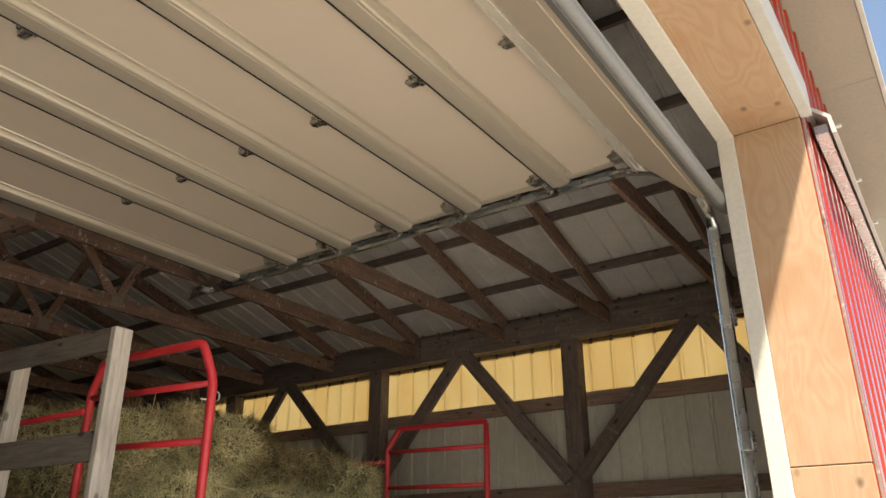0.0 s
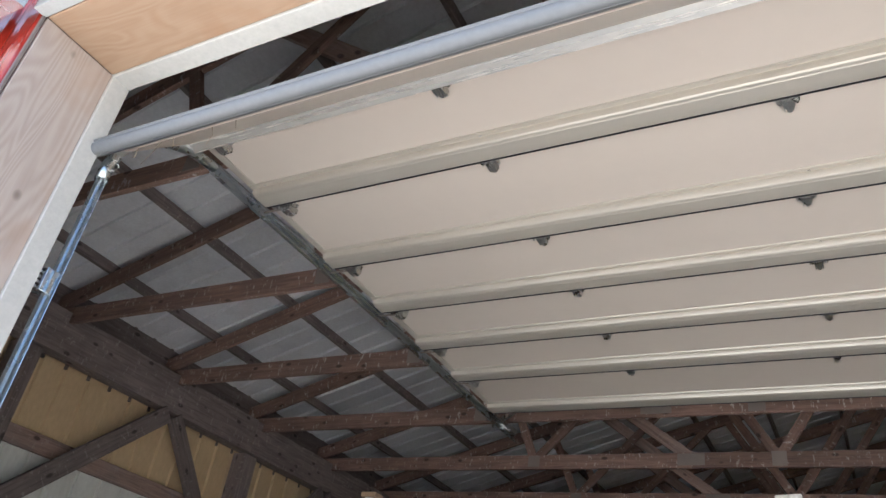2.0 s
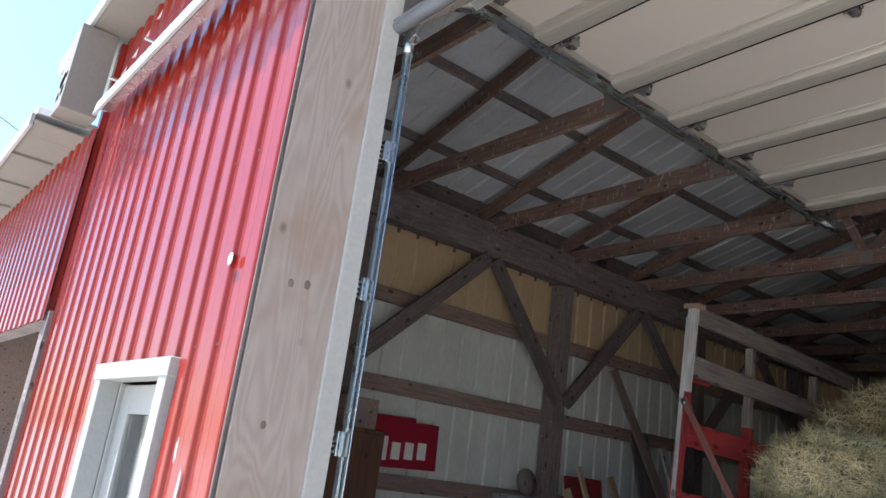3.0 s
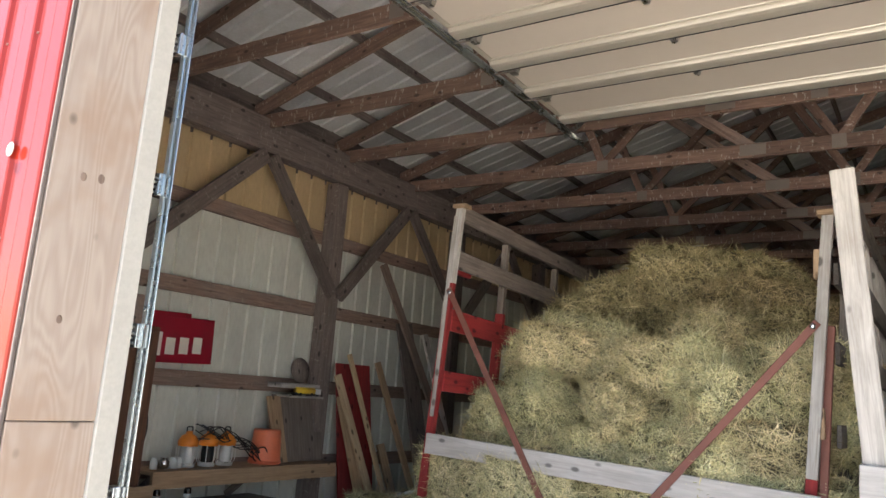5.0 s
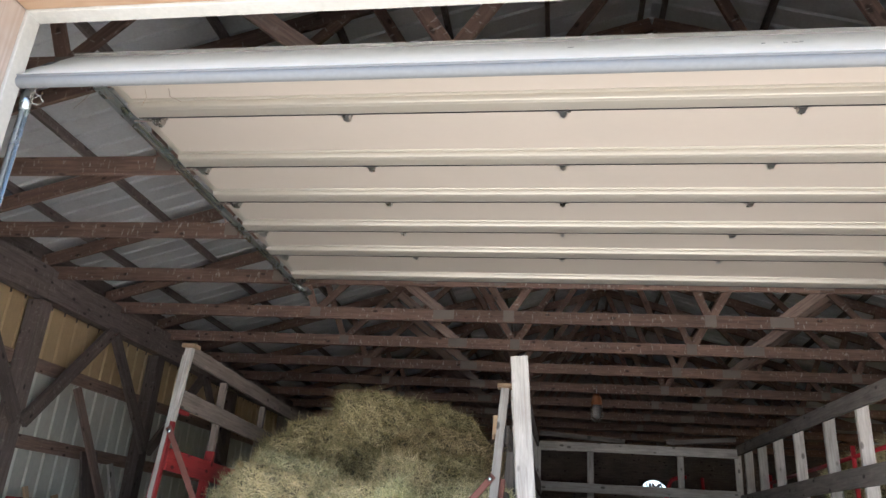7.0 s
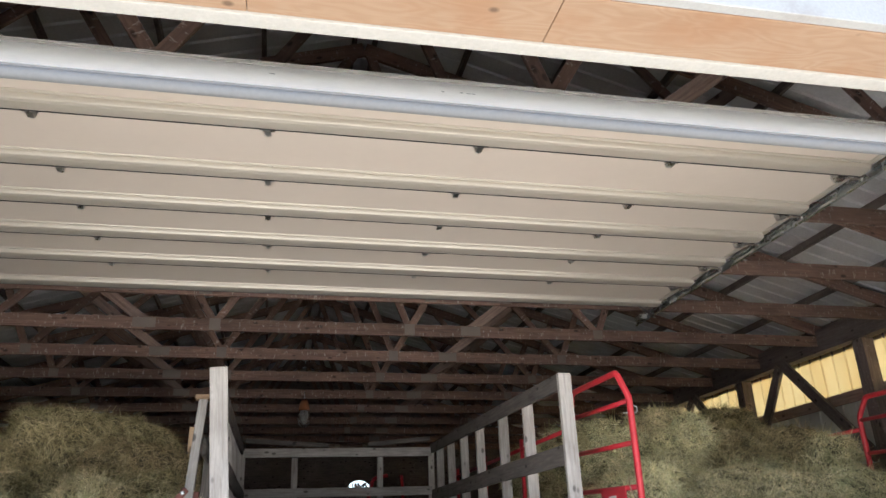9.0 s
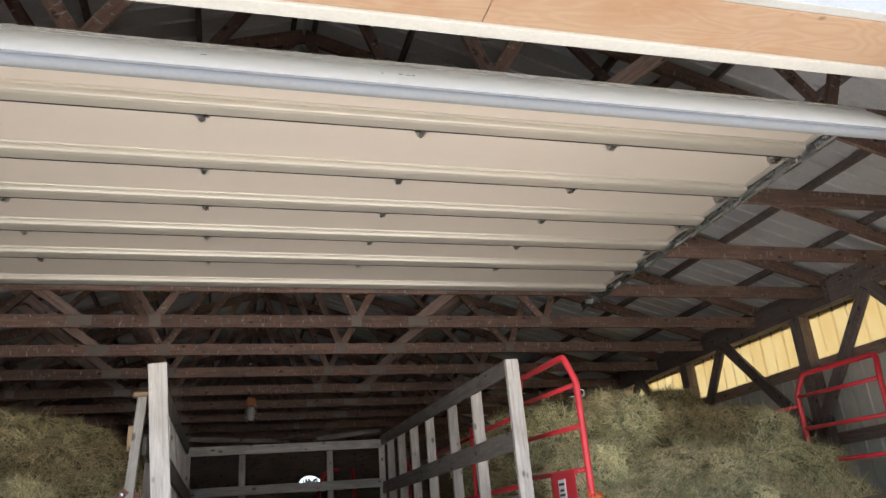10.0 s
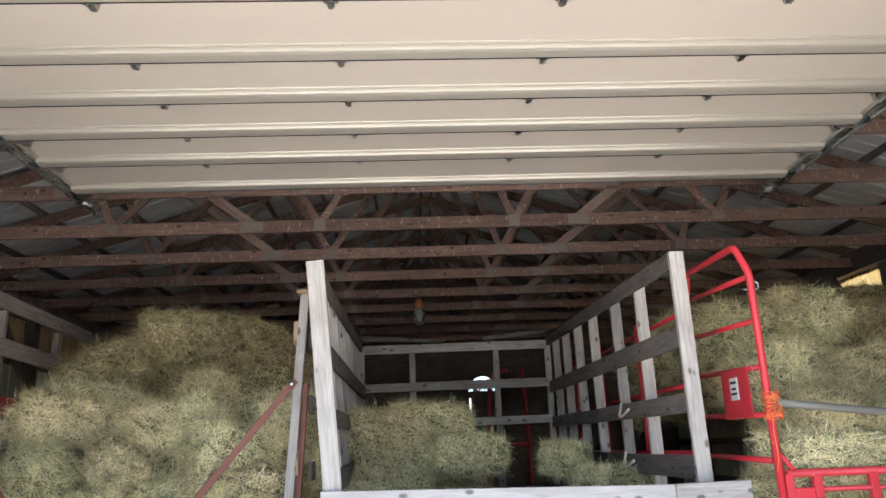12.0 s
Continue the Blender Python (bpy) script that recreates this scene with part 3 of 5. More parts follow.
def entrance_door():
    d = thing("door_1", (-4.100, -0.66, FLOOR), "white panelled entrance door with a glass light", "door", kind="structure")
    box("frame_side", -4.643, -4.541, -0.70, -0.60, FLOOR, 1.91, "door_paint", d, grain="z")
    box("frame_side", -3.659, -3.558, -0.70, -0.60, FLOOR, 1.91, "door_paint", d, grain="z")
    box("frame_head", -4.660, -3.541, -0.705, -0.60, 1.83, 1.91, "door_paint", d)
    for a, b in ((-4.541, -4.520), (-3.681, -3.659)):
        box("jamb", a, b, -0.60, -0.45, FLOOR, 1.83, "door_paint", d, grain="z")
    leaf = thing("door_leaf", (-4.100, -0.56, FLOOR), "", "")
    leaf.parent, leaf.matrix_basis = d, place_of(d).inverted() @ leaf.matrix_basis
    zs, xs = (FLOOR + 0.01, 0.35, 0.92, 1.06, 1.68, 1.82), (-4.516, -4.372, -4.117, -4.083, -3.829, -3.685)
    # stiles and rails round a light and two panels
    for a, b in ((xs[0], xs[1]), (xs[4], xs[5])):
        box("stile", a, b, -0.58, -0.54, zs[0], zs[5], "door_paint", leaf, grain="z")
    for a, b in ((zs[0], 0.12), (zs[2], zs[3]), (zs[4], zs[5])):
        box("rail", xs[1], xs[4], -0.58, -0.54, a, b, "door_paint", leaf)
    box("mullion", xs[2], xs[3], -0.58, -0.54, 0.12, zs[2], "door_paint", leaf, grain="z")
    for a, b in ((xs[1], xs[2]), (xs[3], xs[4])):
        box("panel", a, b, -0.568, -0.55, 0.12, zs[2], "door_paint", leaf, grain="z")
        box("panel_field", a + 0.05, b - 0.05, -0.577, -0.568, 0.17, zs[2] - 0.05, "door_paint", leaf, bevel=0.006, grain="z")
    box("glass", xs[1], xs[4], -0.566, -0.558, zs[3], zs[4], "glass", leaf, "ribbed glass light")
    box("backing", -4.533, -3.668, -0.44, -0.42, FLOOR, 1.85, "frame", d)
    part("door_knob", lathe([(0.01, 0), (0.01, 0.03), (0.028, 0.04), (0.028, 0.06), (0.0105, 0.07)], 14), "galv", leaf, "metal knob", Matrix.Translation((-3.744, -0.58, 0.86)) @ pose(0, 0, 0, 90, 0, 0))
    d.matrix_basis = SKEW @ d.matrix_basis


entrance_door()

XL, XR, YB = -6.08, 6.72, 17.0
RIDGE_X, PITCH = 0.25, 0.3
BEAM_L, BEAM_R = (3.70, 4.03), (3.875, 4.15)


def side_wall(name, x, inward, strip_z, top, label, posts, girts, strip_mat):
    """inward: +1 where the room lies towards +x."""
    w = thing(name, (x, 8, FLOOR), label, "wall", kind="structure")
    turn = -90 if inward > 0 else 90
    y = -0.25
    while y < YB - 0.05:
        b = min(y + 0.9144, YB)
        for z0, z1, mat, nm in ((FLOOR, strip_z[0] + 0.02, "siding_white", "siding_panel"), (strip_z[0] + 0.02, top + 0.1, strip_mat, "strip_panel")):
            part(nm, ribbed(b - y, z1 - z0), mat, w, "yellowed fibreglass strip" if mat == strip_mat else "", Matrix.Translation((x, (y + b) / 2, (z0 + z1) / 2)) @ pose(0, 0, 0, 0, 0, turn))
        y = b
    for z in girts:
        box("girt", *sorted((x + inward * 0.022, x + inward * 0.06)), -0.25, YB, z - 0.07, z + 0.07, "girt", w, grain="y")
    for k, yp in enumerate(posts):
        box("post", *sorted((x + inward * 0.06, x + inward * 0.22)), yp - 0.09, yp + 0.09, FLOOR, top, "frame", w, grain="z")
    return w


POSTS_L = [1.55, 4.13, 6.63, 9.15, 11.7, 14.2, 16.7]
POSTS_R = [-0.15, 2.21, 4.76, 7.33, 9.88, 12.4, 14.9]
side_wall("wall_left", XL, 1, (3.10, 3.69), 3.69, "dull white ribbed steel wall with a tan yellowed strip", POSTS_L, (0.7, 1.475, 2.29, 3.08), "tan_panel")
side_wall("wall_right", XR, -1, (3.29, 3.875), 3.875, "dull white ribbed steel wall with a glowing yellow translucent strip", POSTS_R, (0.7, 1.5, 2.38, 3.27), "fibreglass")


def beam(name, x0, x1, z, n):
    b = thing(name, ((x0 + x1) / 2, 8, z[0]), "dark weathered timber beam along the wall head", "beam", "wall beams")
    step = (YB + 0.3) / n
    for k in range(n):
        for a, c in ((x0, (x0 + x1) / 2 - 0.003), ((x0 + x1) / 2 + 0.003, x1)):
            box("plank", a, c, -0.25 + k * step, -0.25 + (k + 1) * step - 0.004, z[0], z[1] + random.uniform(-0.01, 0.01), "frame", b, grain="y")


beam("wall_beam", XL + 0.10, XL + 0.25, BEAM_L, 4)
beam("wall_beam", XR - 0.25, XR - 0.10, BEAM_R, 4)


for _x0, _x1, _z0 in ((XL - 0.03, XL - 0.005, 3.7), (XR + 0.005, XR + 0.03, 3.85)):
    _o = box("eave_closure", _x0, _x1, -0.3, YB, _z0, 4.33, "frame", grain="y")
    lone(_o, "dark board closing the eave above the wall beam", "wall", kind="structure")


def knee_brace(x, y_post, z_post, y_top, z_top):
    b = board("knee_brace", (x, y_post, z_post), (x, y_top, z_top), 0.05, 0.15, "frame")
    lone(b, "dark weathered diagonal timber brace at a wall post", "brace", "knee braces")


for a, m, b in ((1.55, 2.98, 4.13), (4.13, 5.36, 6.63), (6.63, 7.9, 9.15)):
    knee_brace(-5.83, a + 0.05, 2.45, m - 0.04, 3.67)
    knee_brace(-5.83, b - 0.05, 2.45, m + 0.04, 3.67)
for a, m, b in ((-0.15, 0.87, 2.21), (2.21, 3.49, 4.76), (4.76, 6.2, 7.33), (7.33, 8.6, 9.88)):
    knee_brace(6.46, a + 0.05, 2.48, m - 0.04, 3.87)
    knee_brace(6.46, b - 0.05, 2.48, m + 0.04, 3.87)


def back_wall():
    w = thing("wall_back", (0, YB, FLOOR), "dark far wall of the barn with a small arched opening", "wall", kind="structure")
    # opening with an arched head above a sill, and a narrow slit below it
    A0, A1, Z0, Z1 = 1.37, 2.10, 2.97, 3.35
    for a, b, z0, z1 in ((-6.2, A0, FLOOR, 6.2), (A1, 6.8, FLOOR, 6.2), (A0, A1, FLOOR, 2.52), (A0, A1, Z1, 6.2), (1.42, A1, 2.52, 2.80), (A0, A1, 2.80, Z0)):
        box("boards", a, b, YB, YB + 0.08, z0, z1, "frame", w)
    for s in (-1, 1):
        c, e = (A0 + A1) / 2, (A1 - A0) / 2
        arc = [(s * e * math.cos(t), (Z1 - Z0) * math.sin(t)) for t in (math.pi / 2 * i / 8 for i in range(9))]
        prof = [(c + x, Z0 + z) for x, z in arc] + [(c + s * e, Z1)]
        bm = bmesh.new()
        f = [bm.verts.new((x, YB + 0.01, z)) for x, z in prof]
        g = [bm.verts.new((x, YB + 0.07, z)) for x, z in prof]
        bm.faces.new(f), bm.faces.new(g[::-1])
        for i in range(len(f)):
            q = (i + 1) % len(f)
            bm.faces.new((f[i], f[q], g[q], g[i]))
        part("arch_corner", bm, "frame", w)
    rng = random.Random(21)
    for k in range(15):
        x, z = rng.uniform(1.42, 2.04), Z0
        pts = [(x, YB + 0.3, z - 0.1), (x + rng.gauss(0, 0.05), YB + 0.3, z + 0.12), (x + rng.gauss(0, 0.12), YB + 0.3, z + 0.33)]
        part("vine_stem", tube(bent(pts, 0.05), rng.uniform(0.012, 0.03), 5), "frame", w, "dark vine stem across the opening")


back_wall()


def roof():
    for side in (-1, 1):
        xe = -6.6 if side < 0 else 7.1
        ze = 4.345 + PITCH * (abs(xe - RIDGE_X) * -1 + 6.25)
        zr = 4.345 + PITCH * 6.25
        p0, p1 = Vector((xe, 0, ze)), Vector((RIDGE_X, 0, zr))
        length, wide = (p1 - p0).length, YB + 0.75
        d = (p1 - p0).normalized()
        # own z along the slope, own x along the barn, ribs outwards
        z, x = d, Vector((0, 1, 0)) * (1 if side > 0 else -1)
        y = z.cross(x)
        m = Matrix.Translation((p0 + p1) / 2 + Vector((0, wide / 2 - 0.6, 0))) @ Matrix((x, y, z)).transposed().to_4x4()
        ob = part("roof_slope", ribbed(wide, length), "roof_steel", None, "", m)
        tagged(ob, "dull grey ribbed steel roof sheets seen from below", "ceiling", kind="structure")
        n = int(length / 0.84)
        for k in range(n + 1):
            c = p0 + d * (0.2 + k * (length - 0.3) / n) - Vector((0, 0, 0.055))
            pu = board("purlin", (c.x, -0.34, c.z), (c.x, YB, c.z), 0.04, 0.085, "frame")
            lone(pu, "dark weathered purlin under the roof sheets", "purlin", "roof purlins")


roof()
_o = part("ridge_cap", extrude([(-0.35, -0.11), (0.0, 0.0), (0.35, -0.11), (0.35, -0.095), (0.0, 0.015), (-0.35, -0.095)], YB + 0.8), "roof_steel", None, "", Matrix.Translation((RIDGE_X, YB / 2 - 0.25, 6.27)) @ pose(0, 0, 0, 0, 0, 90))
lone(_o, "dull grey folded steel ridge cap", "ceiling", kind="structure")


def top_z(x):
    return 4.1 + PITCH * (6.25 - abs(x - RIDGE_X))


def truss(y):
    t = thing("roof_truss", (RIDGE_X, y, 3.95), "reddish brown wooden roof truss with tin plates and pale droppings", "truss", "roof trusses")
    for a, b in ((-6.0, -1.85), (-1.848, 1.798), (1.80, 6.55)):
        box("bottom_chord", a, b, y - 0.02, y + 0.02, 3.95, 4.09, "truss", t)
    for s in (-1, 1):
        e = -6.35 if s < 0 else 6.85
        board("top_chord", (e, y, top_z(e) + 0.07), (RIDGE_X + s * 0.004, y, top_z(RIDGE_X) + 0.07), 0.038, 0.14, "truss", t)
    for a, b in ((-1.12, -1.92), (-1.10, 0.15), (-1.85, -3.1), (-3.36, -2.15), (-3.38, -3.7), (1.08, 1.95), (1.06, 0.3), (1.8, 3.2), (3.4, 2.2), (3.42, 3.8)):
        dy = 0.03 if a in (-1.85, 1.8) else 0.0
        board("web", (a, y + dy, 4.05), (b, y + dy, top_z(b) + 0.03), 0.036, 0.085 if dy == 0 else 0.11, "truss" if dy == 0 else "girt", t)
    for x, w, h in ((-1.85, 0.24, 0.11), (1.8, 0.24, 0.11), (-1.11, 0.12, 0.13), (1.07, 0.12, 0.13), (-3.37, 0.12, 0.11), (3.41, 0.12, 0.11)):
        part("tin_plate", block(w, 0.003, h, 0.0), "plate", t, "", Matrix.Translation((x, y - 0.0225, 4.025)))
    return t


TRUSS_Y = [0.53, 1.74, 2.96, 4.17, 5.43, 6.70, 8.0, 9.3, 10.6, 11.9, 13.2, 14.5, 15.8]
_t = truss(TRUSS_Y[0])
for _y in TRUSS_Y[1:]:
    copy_thing(_t, Matrix.Translation((RIDGE_X, _y, 3.95)))

# ---- overhead door ----
DW, DX = 6.237, 0.13
JOINTS = [0.235, 0.749, 1.37, 1.912, 2.453, 2.985, 3.608]
SKIN = 3.842


def hinge_mesh():
    bm = block(0.085, 0.05, 0.004, 0.001)
    for v in bm.verts:
        v.co += Vector((0, 0.03, 0.0))
    def add(co, faces):
        vs = [bm.verts.new(c) for c in co]
        for f in faces:
            bm.faces.new([vs[i] for i in f])
    add([(-0.035, 0.0, -0.004), (0.035, 0.0, -0.004), (0.02, 0.085, -0.004), (-0.02, 0.085, -0.004), (-0.03, 0.0, -0.03), (0.03, 0.0, -0.03), (0.008, 0.075, -0.04), (-0.008, 0.075, -0.04)],
        [(0, 1, 2, 3), (4, 7, 6, 5), (0, 4, 5, 1), (1, 5, 6, 2), (2, 6, 7, 3), (3, 7, 4, 0)])
    for x in (-0.024, -0.008, 0.008, 0.024):
        bmesh.ops.create_cube(bm, size=1, matrix=Matrix.Translation((x * 0.8, 0.036, -0.036)) @ Matrix.Diagonal((0.005, 0.06, 0.012, 1)))
    for x, y in ((-0.034, 0.048), (0.034, 0.048), (0.0, 0.094)):
        bmesh.ops.create_cone(bm, cap_ends=True, segments=6, radius1=0.008, radius2=0.006, depth=0.01, matrix=Matrix.Translation((x, y, -0.006)))
    for x in (-0.045, 0.045):
        bmesh.ops.create_cube(bm, size=1, matrix=Matrix.Translation((x, 0.01, -0.016)) @ Matrix.Diagonal((0.006, 0.03, 0.026, 1)))
    bmesh.ops.create_cone(bm, cap_ends=True, segments=8, radius1=0.011, radius2=0.011, depth=0.1, matrix=Matrix.Translation((0, 0.005, -0.014)) @ pose(0, 0, 0, 0, 90, 0))
    return bm


def overhead_door():
    d = thing("overhead_door", (DX, 1.5, 3.8), "cream steel sectional overhead door rolled up under the trusses", "garage door")
    skin = lambda w: [(0.0, 0.004), (0.004, 0.0), (w - 0.004, 0.0), (w, 0.004), (w, 0.047), (0.0, 0.047)]
    hm = None
    for k in range(6):
        a, b = JOINTS[k] + 0.0025, JOINTS[k + 1] - 0.0025
        s = part("section", extrude(skin(b - a), DW), "panel", d, "", Matrix.Translation((DX, a, SKIN)))
        st = strip([(-0.104, -0.001), (-0.102, -0.007), (-0.090, -0.007), (-0.087, -0.002), (-0.074, -0.002), (-0.071, -0.018), (-0.067, -0.029), (-0.060, -0.033), (-0.046, -0.034), (-0.042, -0.036), (0.004, -0.037), (0.036, -0.036), (0.042, -0.033), (0.046, -0.002)], 0.0025)
        part("strut", extrude(st, DW - 0.01), "strut", s, "bright galvanised strut", Matrix.Translation((DX, b - 0.05, SKIN)))
        # black strip added to draw the shadow line along the joint
        part("joint_gasket", extrude([(0.0, 0.0), (0.002, 0.0), (0.002, -0.0375), (0.0, -0.037)], DW - 0.02), "black", s, "thin black strip added as the joint's shadow line", Matrix.Translation((DX, b - 0.002, SKIN)))
        for x in (-2.90, -1.71, -0.495, 0.72, 1.95, 3.15):
            part("strut_screw", lathe([(0.009, 0), (0.008, 0.006), (0.002, 0.008)], 8), "hinge", s, "", Matrix.Translation((x, b - 0.137, SKIN)) @ pose(0, 0, 0, 180, 0, 0))
    for k in range(6):
        j = JOINTS[k]
        for n, x in enumerate((-1.734, -0.52, 0.697, 1.928)):
            if k == 0 and n % 3:
                continue
            if hm is None:
                h0 = part("hinge", hinge_mesh(), "hinge", d, "dull zinc hinge", Matrix.Translation((x, j + 0.012, SKIN - 0.002)))
                hm = h0.data
            else:
                h = new("hinge", hm)
                put(h, Matrix.Translation((x, j + 0.012, SKIN - 0.002)) @ Matrix.Diagonal((0.85, 0.9, 0.8, 1)), d)
                h["label"] = "dull zinc hinge"
        for x, s in ((-2.88, -1), (3.13, 1)):
            e = new("roller_hinge", hm)
            put(e, Matrix.Translation((x, j + 0.012, SKIN - 0.004)) @ Matrix.Diagonal((1.1, 0.95, 1.1, 1)), d)
            part("axle", tube([(x, j + 0.03, SKIN - 0.035), (x + s * 0.17, j + 0.03, SKIN - 0.03)], 0.006, 6), "plate", e)
            part("roller", lathe([(0.008, -0.012), (0.024, -0.01), (0.024, 0.01), (0.008, 0.012)], 14), "hinge", e, "", Matrix.Translation((x + s * 0.16, j + 0.03, SKIN - 0.03)) @ pose(0, 0, 0, 0, 90, 0))
    for x in (DX - DW / 2 + 0.02, DX + DW / 2 - 0.02):
        box("end_stile", x - 0.022, x + 0.022, JOINTS[0] + 0.01, JOINTS[6] - 0.01, SKIN - 0.006, SKIN - 0.001, "strut", d, "galvanised end stile", grain="y")
    # bottom section, tipped down into the bend
    p0, p1 = Vector((DX, -0.20, 3.40)), Vector((DX, 0.22, 3.812))
    yv = (p1 - p0).normalized()
    m = Matrix.Translation(p0) @ Matrix((Vector((1, 0, 0)), yv, Vector((1, 0, 0)).cross(yv))).transposed().to_4x4()
    n = (p1 - p0).length
    bs = part("bottom_section", extrude([(0, 0.0), (0.12, 0.0), (0.124, -0.003), (0.20, -0.003), (0.204, 0.0), (n - 0.004, 0.0), (n, 0.004), (n, 0.05), (0.06, 0.05), (0.02, 0.046), (0, 0.03)], DW), ["panel"], d, "tilted bottom section with a white outer face", m)
    part("outer_skin", extrude([(0.0, 0.051), (n, 0.051), (n, 0.054), (0.0, 0.054)], DW), "door_out", bs, "white painted outer face", m)
    part("bottom_retainer", extrude([(-0.012, -0.006), (0.045, -0.006), (0.045, -0.002), (0.0, -0.002), (0.0, 0.05), (-0.012, 0.058)], DW), "seal", bs, "grey seal retainer", m)
    seal = [(-0.012 - 0.022 * math.sin(a), 0.022 - 0.026 * math.cos(a)) for a in (math.pi * i / 12 for i in range(13))]
    part("bottom_seal", extrude(seal, DW + 0.03), "seal", bs, "grey vinyl bottom seal", m)
    # strut at the head of the bottom section
    m2 = Matrix.Translation((DX, 0.19, 3.787)) @ pose(0, 0, 0, -18, 0, 0)
    part("bright_strut", extrude(strip([(-0.072, 0.006), (-0.066, -0.016), (-0.01, -0.02), (0.045, -0.016), (0.05, 0.03)], 0.003), DW), "alu", bs, "bright aluminium strut", m2)
    for x in (-2.2, -0.9, 0.3, 1.95):
        part("strut_screw", lathe([(0.008, 0), (0.007, 0.006), (0.002, 0.008)], 8), "hinge", bs, "", Matrix.Translation((x, 0.13, 3.774)) @ pose(0, 0, 0, 180, 0, 0))
    # lifting cables frayed at the bottom corners
    for x, s in ((-2.86, 1), (3.0, -1)):
        pts = [(x + s * 0.02 * math.sin(i * 1.3), -0.17 + 0.014 * math.cos(i * 1.1), 3.40 - 0.018 * (i if i < 5 else 9 - i)) for i in range(10)]
        part("cable_end", tube(pts, 0.002, 6), "hinge", bs, "frayed lifting cable")
    # wisps of hay caught on the near edge, and scuffs on the outer face
    rng = random.Random(12)
    for x0 in (-2.75, -2.55, -2.3, 2.85):
        for k in range(2):
            x = x0 + rng.gauss(0, 0.05)
            part("hay_wisp", tube([(x, -0.2, 3.37), (x + rng.gauss(0, 0.02), -0.2, 3.33), (x + rng.gauss(0, 0.05), -0.2, 3.29 + rng.gauss(0, 0.02))], 0.0008, 4), "tan_wood", bs)
    for u, v in ((0.16, 0.25), (0.25, 0.262), (0.285, 0.255), (0.31, 0.26), (-0.62, 0.3)):
        part("scuff", block(rng.uniform(0.012, 0.03), 0.006, 0.001, 0.0), "black", bs, "dark scuff", m @ Matrix.Translation((u, v, 0.0548)))
    return d


overhead_door()


def door_track(x, s, y0, xu, slim=1.0):
    """s: the side on which the wall is."""
    t = thing("door_track", (x, -0.2, FLOOR), "galvanised steel overhead door track bending inwards at the head", "door track", "overhead door tracks")
    prof = strip([(-0.025, -0.014), (-0.03, 0.002), (-0.02, 0.014), (0.02, 0.014), (0.03, 0.002), (0.025, -0.014)], 0.003)
    up = Matrix.Translation((xu, y0, 1.62)) @ Matrix((Vector((0, 0, 1)), Vector((0, slim, 0)), Vector((s, 0, 0)))).transposed().to_4x4()
    part("upright", extrude(prof, 3.4), "track", t, "", up)
    lv = Matrix.Translation((x + s * 0.02, 2.25, 3.79)) @ Matrix((Vector((0, 1, 0)), Vector((0, 0, 1)), Vector((s, 0, 0)))).transposed().to_4x4()
    part("level_track", extrude(prof, 3.75), "track", t, "", lv)
    part("track_angle", extrude(strip([(0.03, 0.0), (0.03, 0.03), (0.07, 0.03)], 0.004), 3.75), "track", t, "", lv)
    pts = [(xu + (x + s * 0.01 - xu) * math.sin(a), y0 + 0.53 * (1 - math.cos(a)), 3.30 + 0.49 * math.sin(a)) for a in (math.pi / 2 * i / 10 for i in range(11))]
    part("bend", tube(pts, 0.026, 8), "track", t)
    for z in (0.5, 1.05, 1.65, 2.245, 2.84):
        b = part("bracket", block(0.06, 0.05, 0.09, 0.002), "track", t, "slotted bracket", Matrix.Translation((xu + s * 0.03, y0 - 0.01, z)))
        for k in range(4):
            part("bolt", lathe([(0.006, 0), (0.006, 0.008), (0.002, 0.01)], 6), "hinge", b, "", Matrix.Translation((xu + s * 0.03, y0 - 0.035, z - 0.03 + 0.02 * k)) @ pose(0, 0, 0, 90, 0, 0))
    # perforated hanger at the far end
    part("hanger", extrude(strip([(-0.015, 0.0), (0.015, 0.0), (0.015, 0.03)], 0.003), 0.62), "hinge", t, "dark perforated hanger", along((x + s * 0.03, 3.80, 3.79), (x + s * 0.03, 4.16, 4.05)))
    part("end_stop", block(0.09, 0.12, 0.05), "hinge", t, "", Matrix.Translation((x, 3.95, 3.80)))
    part("spring", tube([(x + s * 0.05 + 0.022 * math.cos(i * 1.57), 3.74 + i * 0.007, 3.86 + 0.022 * math.sin(i * 1.57)) for i in range(60)], 0.004, 5), "plate", t, "coil spring")


door_track(-2.995, -1, -0.155, -2.925, 0.6)
door_track(3.25, 1, -0.15, 3.215)


